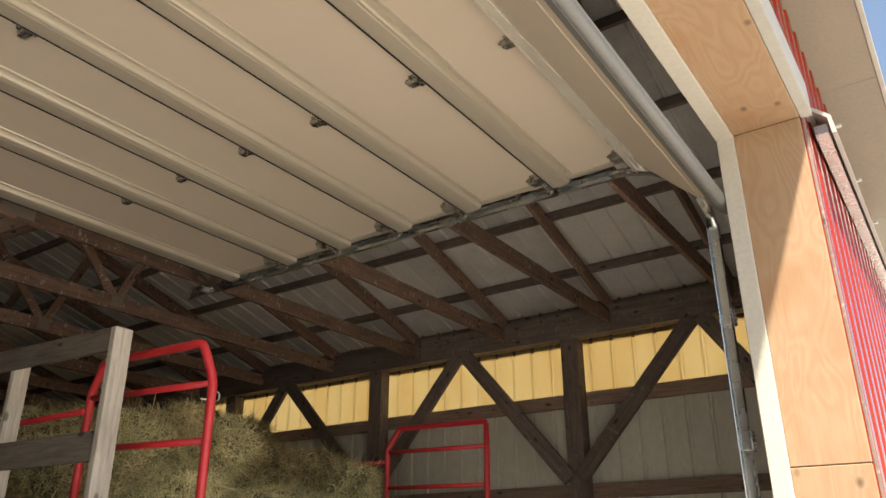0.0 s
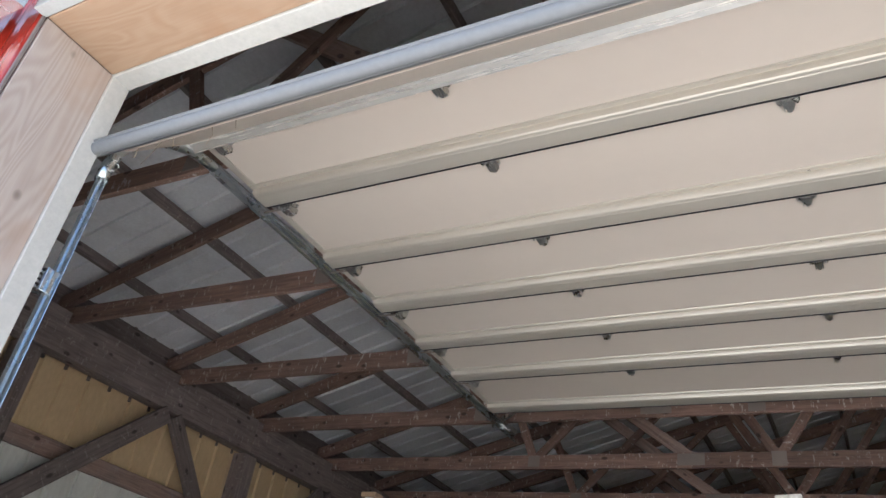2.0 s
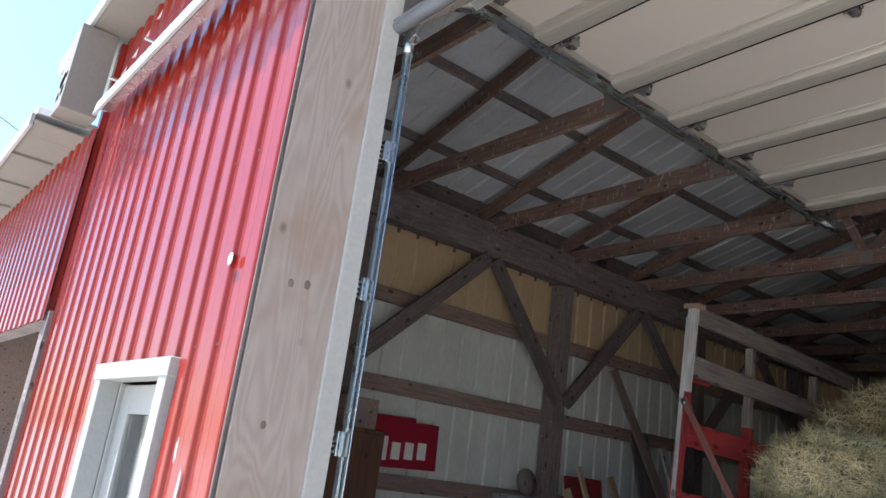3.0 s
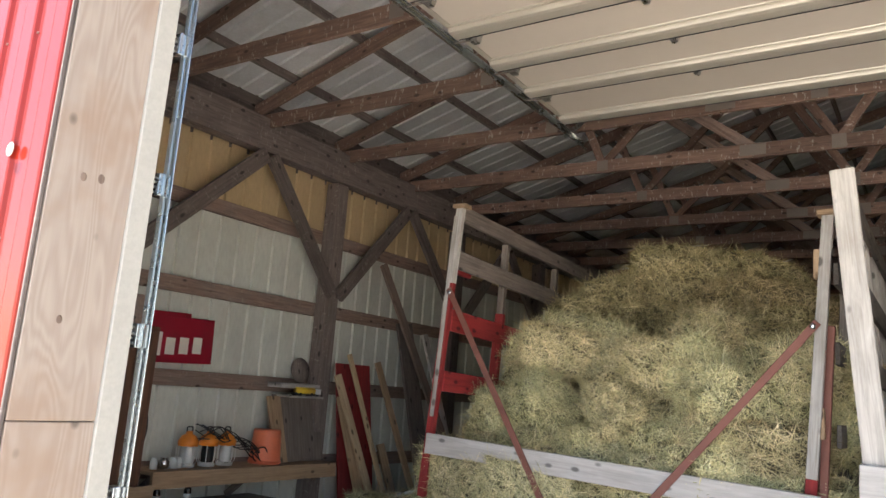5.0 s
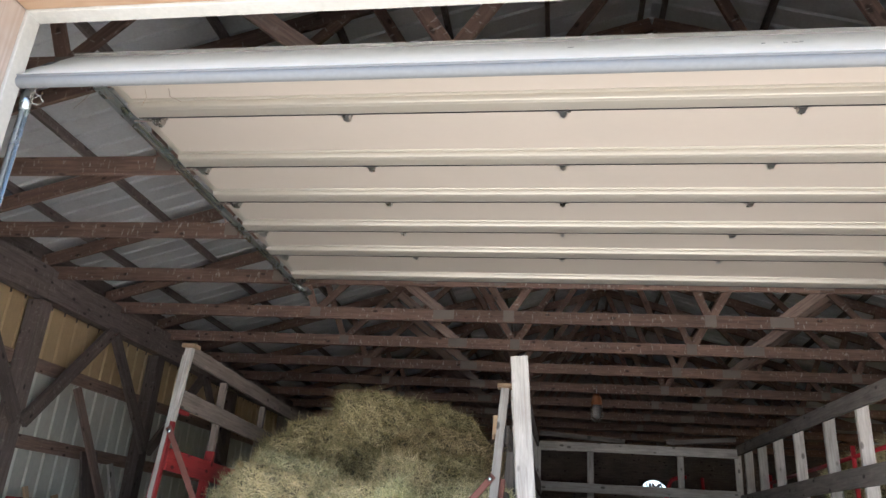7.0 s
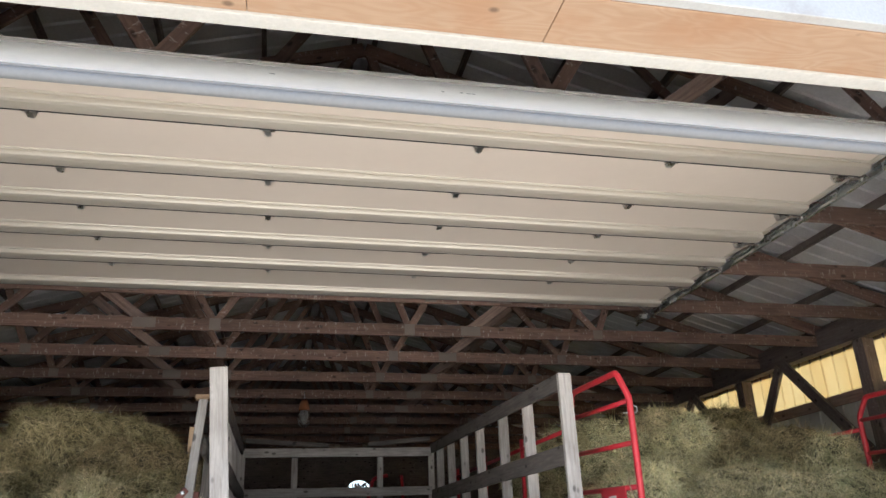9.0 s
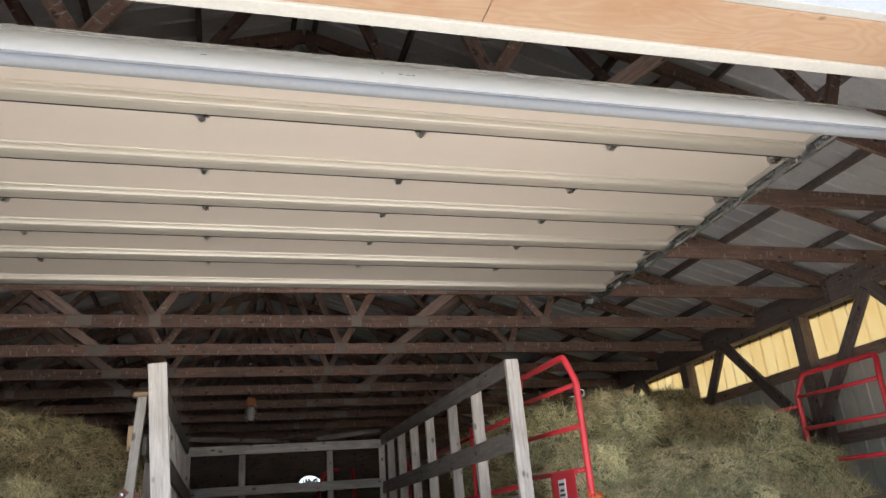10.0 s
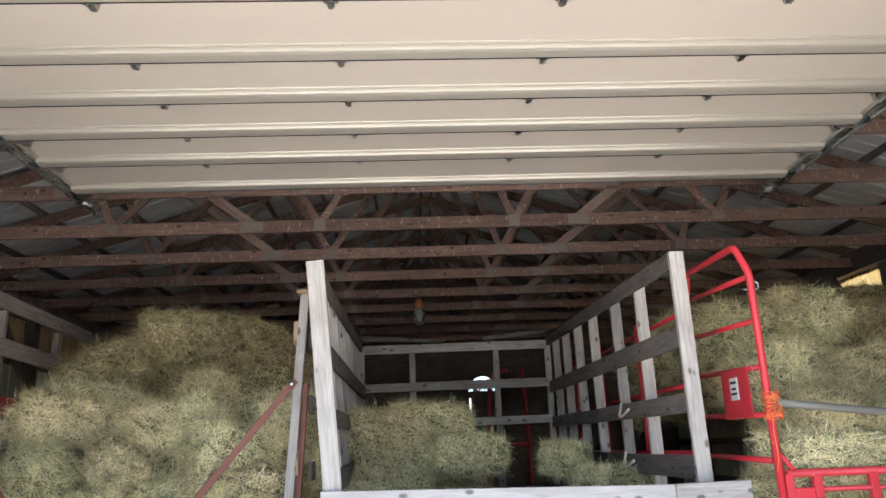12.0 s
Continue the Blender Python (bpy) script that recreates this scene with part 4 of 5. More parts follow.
# ---- hay ----
def bale_mesh(seed, blade="hay", sx=0.92, sy=0.50, sz=0.40, blades=11500):
    """A loose square bale: a lumpy near-black body, for the shade in its gaps, with blades lying and standing off it.
    """
    rng = random.Random(seed)
    bm = bmesh.new()
    bmesh.ops.create_cube(bm, size=1)
    bmesh.ops.subdivide_edges(bm, edges=list(bm.edges), cuts=9, use_grid_fill=True)
    off = rng.random() * 100
    for v in bm.verts:
        p = v.co * 2
        q = Vector([math.copysign(abs(c) ** 1.0, c) for c in p])
        r = max(0.0, q.length - 1.15) * 0.36
        d = q.normalized()
        q -= d * r
        nz = noise.noise((q.x * 2.2 + off, q.y * 1.8, q.z * 1.8)) * 0.26 + noise.noise((q.x * 5 + off, q.y * 4, q.z * 4)) * 0.16
        q += d * nz
        v.co = Vector((q.x * sx / 2, q.y * sy / 2, q.z * sz / 2))
    bm.normal_update()
    faces = [(f.calc_center_median(), f.normal.copy(), [v.co.copy() for v in f.verts]) for f in bm.faces]
    me = bpy.data.meshes.new("hay_bale")
    verts, polys, mats = [tuple(v.co) for v in bm.verts], [tuple(v.index for v in f.verts) for f in bm.faces], []
    bm.verts.index_update()
    polys = [tuple(v.index for v in f.verts) for f in bm.faces]
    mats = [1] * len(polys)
    bm.free()
    for _ in range(blades):
        c, n, vs = rng.choice(faces)
        a, b = rng.random(), rng.random()
        p = vs[0].lerp(vs[1], a).lerp(vs[3].lerp(vs[2], a), b)
        t = Vector((rng.gauss(0, 1), rng.gauss(0, 1), rng.gauss(0, 1)))
        t = (t - n * t.dot(n))
        if t.length < 0.01:
            continue
        stand = rng.choice((0.05, 0.1, 0.15, 0.25, 0.4, 0.6, 1.0))
        d = (t.normalized() + n * stand + Vector((0, 0, -0.15))).normalized()
        straw = rng.random() < 0.12
        ln, w = (rng.uniform(0.12, 0.26), rng.uniform(0.0012, 0.0022)) if straw else (rng.uniform(0.06, 0.20), rng.uniform(0.0014, 0.0038))
        side = d.cross(n + t * 0.3).normalized() * w
        p = p + n * rng.uniform(0.0, 0.008) - d * ln * 0.3
        k = len(verts)
        tip = p + d * ln
        if straw:
            verts += [tuple(p - side), tuple(p + side), tuple(tip + side), tuple(tip - side)]
            polys.append((k, k + 1, k + 2, k + 3))
        else:
            verts += [tuple(p - side), tuple(p + side), tuple(tip)]
            polys.append((k, k + 1, k + 2))
        mats.append(0)
    me.from_pydata(verts, [], polys)
    me.materials.append(MAT[blade])
    me.materials.append(MAT["hay_core_shade"])
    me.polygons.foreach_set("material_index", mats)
    me.update()
    return me


BALES = [bale_mesh(s) for s in range(5)]
DIM_BALES = [bale_mesh(s, "hay_brown_dim") for s in (11, 12)]


# old picks the browned bales whose colour also carries painted shade.
def bale(x, y, z, yaw, tip=0.0, roll=0.0, scale=1.0, group="loose bales", old=False):
    ob = new("hay_bale", DIM_BALES[random.randrange(2)] if old else BALES[random.randrange(5)])
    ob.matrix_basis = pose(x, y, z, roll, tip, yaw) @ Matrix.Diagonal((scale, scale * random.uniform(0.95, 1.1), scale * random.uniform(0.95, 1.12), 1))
    return tagged(ob, "browned square bale of hay high on a heap, darkened for shade" if old else "loose greenish-tan square bale of dried hay in a heap", "hay bale", group)


def heap(height, x0, x1, y0, y1, bed, group, deep=2.0):
    """Bales stacked from the bed up to the height asked for at each spot."""
    k, z = 0, bed + 0.16
    while z < 3.2:
        y = y0 + 0.2 + (0.12 if k % 2 else 0.0)
        while y < y1:
            x = x0 + 0.33 + (0.27 if k % 2 else 0.0) + random.uniform(-0.08, 0.08)
            while x < x1 - 0.2:
                h = height(x, y)
                if z < h - 0.06 and (h - z < deep * 0.33 or y < y0 + 0.45):
                    turn = random.choice((0, 20, 60, 90, 140)) + random.gauss(0, 20)
                    top = h - z < 0.5
                    # deep, high bales take the browned set with shade in its colour
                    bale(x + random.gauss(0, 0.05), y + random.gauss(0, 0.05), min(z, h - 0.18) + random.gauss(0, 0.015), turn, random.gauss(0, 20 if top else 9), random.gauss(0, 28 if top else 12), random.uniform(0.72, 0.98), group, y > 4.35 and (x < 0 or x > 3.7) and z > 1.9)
                x += 0.66
            y += 0.46
        z += 0.33
        k += 1


def bump_at(x, y, cx, cy, r, h):
    return h * math.exp(-((x - cx) ** 2 + (y - cy) ** 2) / (r * r))


# ---- wagon with the red rack ----
def hay_wagon_red_rack():
    w = thing("hay_wagon", (-2.4, 5.0, FLOOR), "hay wagon with faded red and bare wood rack sides", "wagon", "hay wagons")
    box("deck", -3.72, -1.12, 3.32, 7.6, 0.92, 1.0, "dark_rack", w, grain="y")
    for x in (-3.2, -1.6):
        box("sill", x - 0.05, x + 0.05, 3.1, 7.5, 0.72, 0.92, "frame", w, grain="y")
    for x in (-3.3, -1.5):
        for y in (3.8, 6.8):
            wheel = part("wheel", lathe([(0.10, -0.09), (0.20, -0.085), (0.36, -0.10), (0.38, -0.05), (0.38, 0.05), (0.36, 0.10), (0.20, 0.085), (0.10, 0.09)], 24), "black", w, "black rubber tyre", Matrix.Translation((x, y, FLOOR + 0.37)) @ pose(0, 0, 0, 0, 90, 0))
            part("rim", lathe([(0.03, -0.095), (0.19, -0.092), (0.19, 0.092), (0.03, 0.095)], 18), "rust", wheel, "", Matrix.Translation((x, y, FLOOR + 0.37)) @ pose(0, 0, 0, 0, 90, 0))
    for y in (3.8, 6.8):
        part("axle", tube([(-3.3, y, 0.25), (-1.5, y, 0.25)], 0.04), "rust", w)
        part("bolster", block(1.5, 0.12, 0.5), "rust", w, "", Matrix.Translation((-2.4, y, 0.48)))
    # corner posts, each half red and half bare
    def post(xb, xt, y, z0, z1, bare):
        f = (bare - z0) / (z1 - z0)
        xm = xb + (xt - xb) * f
        board("post", (xb, y, z0), (xm, y, bare), 0.065, 0.05, "red_board", w, "red painted post", up=(0, 1, 0))
        board("post", (xm, y, bare), (xt, y, z1), 0.065, 0.05, "grey_wood", w, "bare weathered post", up=(0, 1, 0))
        part("post_cap", block(0.12, 0.11, 0.035), "tan_wood", w, "", Matrix.Translation((xt, y + 0.01, z1 + 0.015)))
    post(-3.80, -3.625, 3.02, 0.70, 2.945, 2.34)
    board("post_face", (-3.745, 2.99, 1.3), (-3.65, 2.99, 2.88), 0.035, 0.006, "grey_wood", w, up=(0, 1, 0))
    post(-1.13, -0.99, 3.06, 0.75, 2.72, 1.15)
    # red post in the rust brown, its colour darkened to stand for shade
    board("post", (-1.055, 3.13, 1.0), (-0.995, 3.13, 2.05), 0.05, 0.05, "rust", w, "red post darkened to brown for shade", up=(0, 1, 0))
    for z in (2.45, 1.95, 1.5):
        box("cleat", -1.075, -1.03, 3.05, 3.11, z - 0.12, z + 0.06, "tan_wood", w, grain="z")
    for y, z in ((3.87, 2.82), (4.9, 2.78), (6.2, 2.7), (7.4, 2.7)):
        board("side_post", (-3.76, y, 0.8), (-3.69, y, 2.2), 0.08, 0.05, "red_board", w, up=(0, 1, 0))
        board("side_post", (-3.69, y, 2.2), (-3.67, y, z), 0.06, 0.05, "mid_grey", w, up=(0, 1, 0))
        board("side_post", (-1.05, y, 0.8), (-0.97, y, 2.5), 0.08, 0.05, "dark_rack", w, up=(0, 1, 0))
    for z, h, mat, far in ((2.90, 0.13, "mid_grey", 7.5), (2.53, 0.15, "mid_grey", 7.5), (2.05, 0.17, "red_board", 7.5), (1.575, 0.16, "red_board", 7.5)):
        lean = (z - 1.0) * 0.07
        board("side_rail", (-3.745 + lean, 3.05, z), (-3.745 + lean, far, z - 0.14), 0.03, h, mat, w, "weathered side rail" if mat == "mid_grey" else "red painted side rail")
    board("side_rail", (-3.71, 3.06, 2.50), (-3.71, 3.35, 2.50), 0.034, 0.14, "red_board", w, "red painted side rail")
    for z in (2.4, 1.9, 1.4):
        board("side_rail", (-0.98, 3.3, z), (-0.98, 7.5, z), 0.03, 0.14, "dark_rack", w, "dark weathered side rail")
    board("tail_board", (-3.76, 2.97, 1.10), (-1.05, 2.99, 0.99), 0.035, 0.15, "white_board", w, "grey-white painted tail board")
    for p0, p1 in (((-3.66, 2.97, 2.29), (-2.60, 2.93, 0.55)), ((-1.05, 3.0, 2.06), (-2.25, 2.93, 0.62))):
        r = board("brace_rod", p0, p1, 0.012, 0.048, "rust", w, "rusty flat iron brace", up=(0, 1, 0), roll=90)
        v = (Vector(p1) - Vector(p0)) * 0.02
        part("brace_bolt", lathe([(0.018, 0), (0.018, 0.012), (0.006, 0.018)], 8), "galv", r, "", Matrix.Translation(Vector(p0) + v + Vector((0, -0.012, 0))) @ pose(0, 0, 0, 90, 0, 0))
    w.matrix_basis = Matrix.Translation((0.045, 0, 0.035)) @ w.matrix_basis


hay_wagon_red_rack()


def h1(x, y):
    h = 1.15 + 0.85 * min(max((x + 3.65) / 0.85, 0), 1) - 0.20 * max(0, (x + 1.35) / 0.4)
    h += 0.48 * min(max((y - 3.25) / 1.0, 0), 1) - 0.22
    h += bump_at(x, y, -2.97, 3.85, 0.40, 0.16) + bump_at(x, y, -2.45, 5.05, 0.58, 0.66) + bump_at(x, y, -1.75, 5.05, 0.34, 0.36)
    h -= bump_at(x, y, -2.35, 3.95, 0.28, 0.22) + bump_at(x, y, -2.2, 5.1, 0.14, 0.2)
    return min(h, 2.66) - 0.55 * max(0, (y - 5.7) / 2.0)


heap(h1, -3.52, -1.05, 3.22, 7.2, 1.0, "bales on the red-racked wagon")
for _x, _y, _z, _a, _b, _s in ((-2.74, 4.75, 2.50, 20, -12, 0.95), (-2.30, 4.80, 2.66, 15, 6, 0.88), (-2.42, 5.0, 2.83, 5, 4, 0.85), (-3.0, 4.6, 2.36, 40, -16, 0.9),
                               (-2.05, 5.1, 2.36, 70, 8, 0.85), (-1.66, 5.0, 2.66, 60, 14, 0.8), (-1.5, 4.8, 2.42, 10, 18, 0.85), (-3.3, 3.62, 1.42, 75, -10, 0.8), (-3.38, 3.52, 1.12, 80, -6, 0.75), (-3.2, 4.1, 1.8, 60, -12, 0.85)):
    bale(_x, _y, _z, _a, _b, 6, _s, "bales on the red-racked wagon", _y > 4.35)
for _x in (-3.45, -2.7, -1.9, -1.3):
    bale(_x, 3.33, 0.97, random.gauss(0, 10), random.gauss(0, 8), 8, 0.92, "bales on the red-racked wagon")
for _x, _y, _z, _a, _s in ((-1.45, 3.38, 1.32, 10, 0.9), (-1.5, 3.5, 1.6, 40, 0.85), (-1.12, 3.75, 1.75, 80, 0.8), (-1.08, 3.9, 1.4, 95, 0.8), (-2.9, 3.6, 1.92, 30, 0.8), (-2.05, 3.75, 1.82, 15, 0.9), (-1.8, 4.1, 2.06, 70, 0.85), (-2.88, 4.0, 2.04, 25, 0.8), (-2.9, 3.12, 0.93, 5, 0.7), (-3.4, 3.14, 0.92, -8, 0.7)):
    bale(_x, _y, _z, _a, 8, 6, _s, "bales on the red-racked wagon")


# ---- wagon with the plank rack ----
def hay_wagon_plank_rack():
    w = thing("hay_wagon", (0.55, 5.3, FLOOR), "hay wagon with a tall weathered grey plank rack", "wagon", "hay wagons")
    box("deck", -0.72, 1.86, 2.66, 8.2, 0.94, 1.03, "dark_rack", w, grain="y")
    for x in (-0.2, 1.3):
        box("sill", x - 0.05, x + 0.05, 2.7, 8.1, 0.74, 0.94, "frame", w, grain="y")
    for x in (-0.35, 1.45):
        for y in (3.5, 7.2):
            wheel = part("wheel", lathe([(0.10, -0.09), (0.20, -0.085), (0.36, -0.10), (0.38, -0.05), (0.38, 0.05), (0.36, 0.10), (0.20, 0.085), (0.10, 0.09)], 24), "black", w, "black rubber tyre", Matrix.Translation((x, y, FLOOR + 0.37)) @ pose(0, 0, 0, 0, 90, 0))
            part("rim", lathe([(0.03, -0.095), (0.19, -0.092), (0.19, 0.092), (0.03, 0.095)], 18), "rust", wheel, "", Matrix.Translation((x, y, FLOOR + 0.37)) @ pose(0, 0, 0, 0, 90, 0))
    for y in (3.5, 7.2):
        part("axle", tube([(-0.35, y, 0.25), (1.45, y, 0.25)], 0.04), "rust", w)
        part("bolster", block(1.4, 0.12, 0.5), "rust", w, "", Matrix.Translation((0.55, y, 0.5)))
    # end posts
    board("end_post", (-0.665, 2.62, 0.95), (-0.82, 2.62, 2.905), 0.125, 0.045, "grey_wood", w, "pale weathered end post", up=(0, 1, 0))
    board("end_post", (-0.635, 2.705, 0.95), (-0.785, 2.705, 2.87), 0.045, 0.12, "mid_grey", w, up=(0, 1, 0))
    board("end_post", (1.885, 2.74, 0.95), (1.862, 2.74, 2.93), 0.11, 0.045, "grey_wood", w, "pale weathered end post", up=(0, 1, 0))
    board("end_post", (1.915, 2.80, 0.95), (1.897, 2.80, 2.93), 0.04, 0.10, "mid_grey", w, up=(0, 1, 0))
    # sides: rails inside, slats outside
    for side in (-1, 1):
        lo, hi = ((-0.69, -0.835) if side < 0 else (1.855, 1.84))
        at = lambda z, o=0.0: lo + (hi - lo) * (z - 1.0) / 1.9 + side * o
        for z, h in ((2.875, 0.13), (2.30, 0.155), (1.815, 0.14), (1.36, 0.165)):
            board("side_rail", (at(z), 2.80, z), (at(z), 8.15, z + (0.14 if z > 2.5 else 0.06)), 0.03, h, "dark_rack", w, "dark weathered side rail", warp=0.012)
        for y in (3.85, 4.67, 5.62, 6.40, 7.14, 7.85):
            tip = 2.90 + 0.14 * (y - 2.8) / 5.35
            board("slat", (at(0.95, 0.068), y, 0.95), (at(tip, 0.068), y, tip), 0.10, 0.045, "grey_wood", w, "pale weathered slat", up=(0, 1, 0))
    # far end
    for z, h in ((2.87, 0.12), (2.33, 0.12), (1.82, 0.11)):
        board("end_rail", (-0.80, 8.12, z + 0.09), (1.84, 8.12, z + 0.10), 0.03, h, "grey_wood", w, "weathered grey end rail", up=(0, 0, 1))
    for x in (-0.83, -0.11, 1.09, 1.84):
        board("end_stud", (x, 8.16, 0.95), (x, 8.16, 3.0), 0.085, 0.04, "grey_wood", w, up=(0, 1, 0))
    board("brace", (-0.8, 8.05, 3.12), (0.35, 8.05, 3.05), 0.03, 0.06, "dark_rack", w)
    board("brace", (1.8, 8.05, 3.15), (0.9, 8.05, 3.06), 0.03, 0.06, "dark_rack", w)
    board("tail_board", (-0.77, 2.57, 1.22), (1.60, 2.57, 1.17), 0.045, 0.20, "white_board", w, "grey-white painted tail board")
    board("tail_board", (1.605, 2.57, 1.17), (2.125, 2.57, 1.175), 0.05, 0.205, "grey_wood", w, "weathered grey tail board end")
    for z in (1.86, 1.42):
        part("rope_loop", tube(bent([(1.83, 4.50, z + 0.05), (1.80, 4.46, z - 0.03), (1.76, 4.36, z - 0.075), (1.76, 4.22, z - 0.075), (1.79, 4.12, z - 0.02)], 0.06), 0.012, 7), "cream", w, "white rope loop")


hay_wagon_plank_rack()


def h2(x, y):
    h = 1.30 + 0.15 * math.sin(3 * x + y)
    h += 0.40 * (x < 0.25) * (4.9 < y < 6.6) - 0.2 * (x > 0.3)
    return h if y > 4.0 else 1.0


heap(h2, -0.72, 1.85, 4.2, 7.4, 1.03, "bales on the plank-racked wagon")
for _x, _y, _z, _a in ((-0.42, 5.0, 1.75, 5), (0.02, 5.05, 1.80, -8), (-0.3, 5.0, 1.42, 0), (0.35, 4.95, 1.52, 20), (1.36, 5.0, 1.42, 70), (1.62, 4.3, 1.2, 30)):
    bale(_x, _y, _z, _a, 4, 3, 0.85 if _x < 1 else 0.75, "bales on the plank-racked wagon")


# ---- red steel rack wagon ----
def rack_frame(parent, x, flip):
    """A ladder frame in the plane of the wagon's side."""
    near, far = 2.40, 3.50
    top = 2.875
    path = [(x + 0.06 * flip, near, 0.95), (x + 0.045 * flip, near, 2.675), (x - 0.02 * flip, near + 0.04, top), (x - 0.02 * flip, far - 0.12, top + 0.02), (x, far, top - 0.16), (x, far, 0.95)]
    f = part("rack_frame", tube(bent(path, 0.03, 2), 0.026, 8), "red_steel", parent, "bent red tube frame")
    for z in (2.655, 2.34, 2.02, 1.70, 1.40):
        part("rung", tube([(x + 0.045 * flip, near + 0.02, z - 0.0), (x, far - 0.01, z + 0.03)], 0.02, 8), "red_steel", f)
    return f


def hay_wagon_red_steel():
    w = thing("hay_wagon", (3.7, 5.0, FLOOR), "hay wagon with a bright red tubular steel rack", "wagon", "hay wagons")
    box("deck", 2.28, 5.15, 2.45, 8.2, 0.88, 0.96, "dark_rack", w, grain="y")
    for x in (2.9, 4.5):
        box("sill", x - 0.05, x + 0.05, 2.5, 8.1, 0.68, 0.88, "red_steel", w, grain="y")
        for y in (3.6, 7.0):
            wheel = part("wheel", lathe([(0.10, -0.09), (0.20, -0.085), (0.36, -0.10), (0.38, -0.05), (0.38, 0.05), (0.36, 0.10), (0.20, 0.085), (0.10, 0.09)], 24), "black", w, "black rubber tyre", Matrix.Translation((x, y, FLOOR + 0.37)) @ pose(0, 0, 0, 0, 90, 0))
            part("rim", lathe([(0.03, -0.095), (0.19, -0.092), (0.19, 0.092), (0.03, 0.095)], 18), "red_steel", wheel, "", Matrix.Translation((x, y, FLOOR + 0.37)) @ pose(0, 0, 0, 0, 90, 0))
    for y in (3.6, 7.0):
        part("axle", tube([(2.9, y, 0.25), (4.5, y, 0.25)], 0.04), "rust", w)
        part("bolster", block(1.4, 0.12, 0.45), "rust", w, "", Matrix.Translation((3.7, y, 0.48)))
    f = rack_frame(w, 2.20, 1)
    rack_frame(w, 5.2, -1)
    # side rails running back to more frames
    for x in (2.17, 5.2):
        for z in (2.60, 2.0, 1.45):
            part("side_rail", tube([(x, 3.5, z), (x, 8.0, z)], 0.02, 8), "red_steel", w)
        for y in (4.9, 6.4, 7.9):
            part("upright", tube([(x, y, 0.92), (x, y, 2.7)], 0.022, 8), "red_steel", w)
    # sheet with a maker's label
    p = box("sheet", 2.205, 2.213, 2.56, 3.02, 1.69, 2.04, "red_steel", f, "red steel sheet")
    part("label", block(0.006, 0.13, 0.16, 0.0), "white_plastic", p, "small white label", Matrix.Translation((2.202, 2.80, 1.90)))
    for z, d in ((1.945, 0.10), (1.90, 0.07), (1.865, 0.10)):
        part("label_bar", block(0.003, d, 0.018, 0.0), "black", p, "", Matrix.Translation((2.1975, 2.80, z)))
    part("latch", tube(bent([(2.19, 2.42, 2.56), (2.30, 2.40, 2.56), (2.30, 2.40, 2.61), (2.25, 2.40, 2.61)], 0.02), 0.005, 6), "galv", w, "small metal latch ring")
    # front bar with short posts
    part("front_rail", tube([(2.30, 2.40, 1.315), (5.16, 2.40, 1.31)], 0.026, 8), "red_steel", w)
    part("front_rail", tube([(2.30, 2.40, 1.21), (5.16, 2.40, 1.20)], 0.016, 8), "red_steel", w)
    for x in (2.31, 2.50, 2.88, 3.45, 4.1, 4.7, 5.14):
        box("front_post", x - 0.028, x + 0.028, 2.375, 2.42, 0.9, 1.31, "red_steel", w, grain="z")
    box("corner_plate", 2.34, 2.47, 2.385, 2.395, 0.95, 1.22, "red_steel", w)
    board("gusset", (2.27, 2.40, 1.45), (2.38, 2.40, 1.31), 0.012, 0.03, "red_steel", w)


hay_wagon_red_steel()

_g = part("grey_pipe", tube(bent([(2.30, 2.37, 1.775), (2.9, 2.36, 1.70), (3.5, 2.36, 1.635), (4.3, 2.36, 1.62), (5.2, 2.36, 1.72)], 0.3), 0.027, 10), "pipe")
lone(_g, "dull grey pipe tied across the red wagon's end", "pipe")


def twine_knot():
    t = thing("twine", (2.27, 2.38, 1.76), "tangle of bright orange baler twine round the post", "twine")
    rng = random.Random(4)
    for k in range(16):
        pts, a0, z0 = [], rng.random() * 6.28, 1.76 + rng.uniform(-0.09, 0.09)
        for i in range(14):
            a = a0 + i * 0.55
            r = 0.042 + rng.uniform(0, 0.022)
            pts.append((2.275 + r * math.cos(a), 2.395 + r * math.sin(a), z0 + rng.gauss(0, 0.015)))
        part("strand", tube(pts, 0.0035, 5), "twine", t)
    part("loose_end", tube(bent([(2.255, 2.37, 1.72), (2.24, 2.36, 1.6), (2.25, 2.36, 1.42), (2.23, 2.37, 1.33)], 0.05), 0.004, 5), "twine", t)
    part("loose_end", tube(bent([(2.215, 2.5, 2.10), (2.20, 2.47, 2.02), (2.23, 2.42, 1.9), (2.25, 2.38, 1.8)], 0.04), 0.004, 5), "tan_wood", t, "tan twine")


twine_knot()


def h3(x, y):
    h = 1.62 + 0.85 * min(max((y - 2.6) / 1.2, 0), 1) - 0.16 * max(0, x - 3.4) * (1 if y < 4.2 else 0.4)
    h += bump_at(x, y, 2.75, 3.9, 0.7, 0.18) + bump_at(x, y, 4.75, 5.6, 0.75, 0.6) + bump_at(x, y, 3.6, 5.5, 0.85, 0.4)
    h += bump_at(x, y, 4.9, 3.6, 0.4, 0.1)
    return min(h, 3.2)


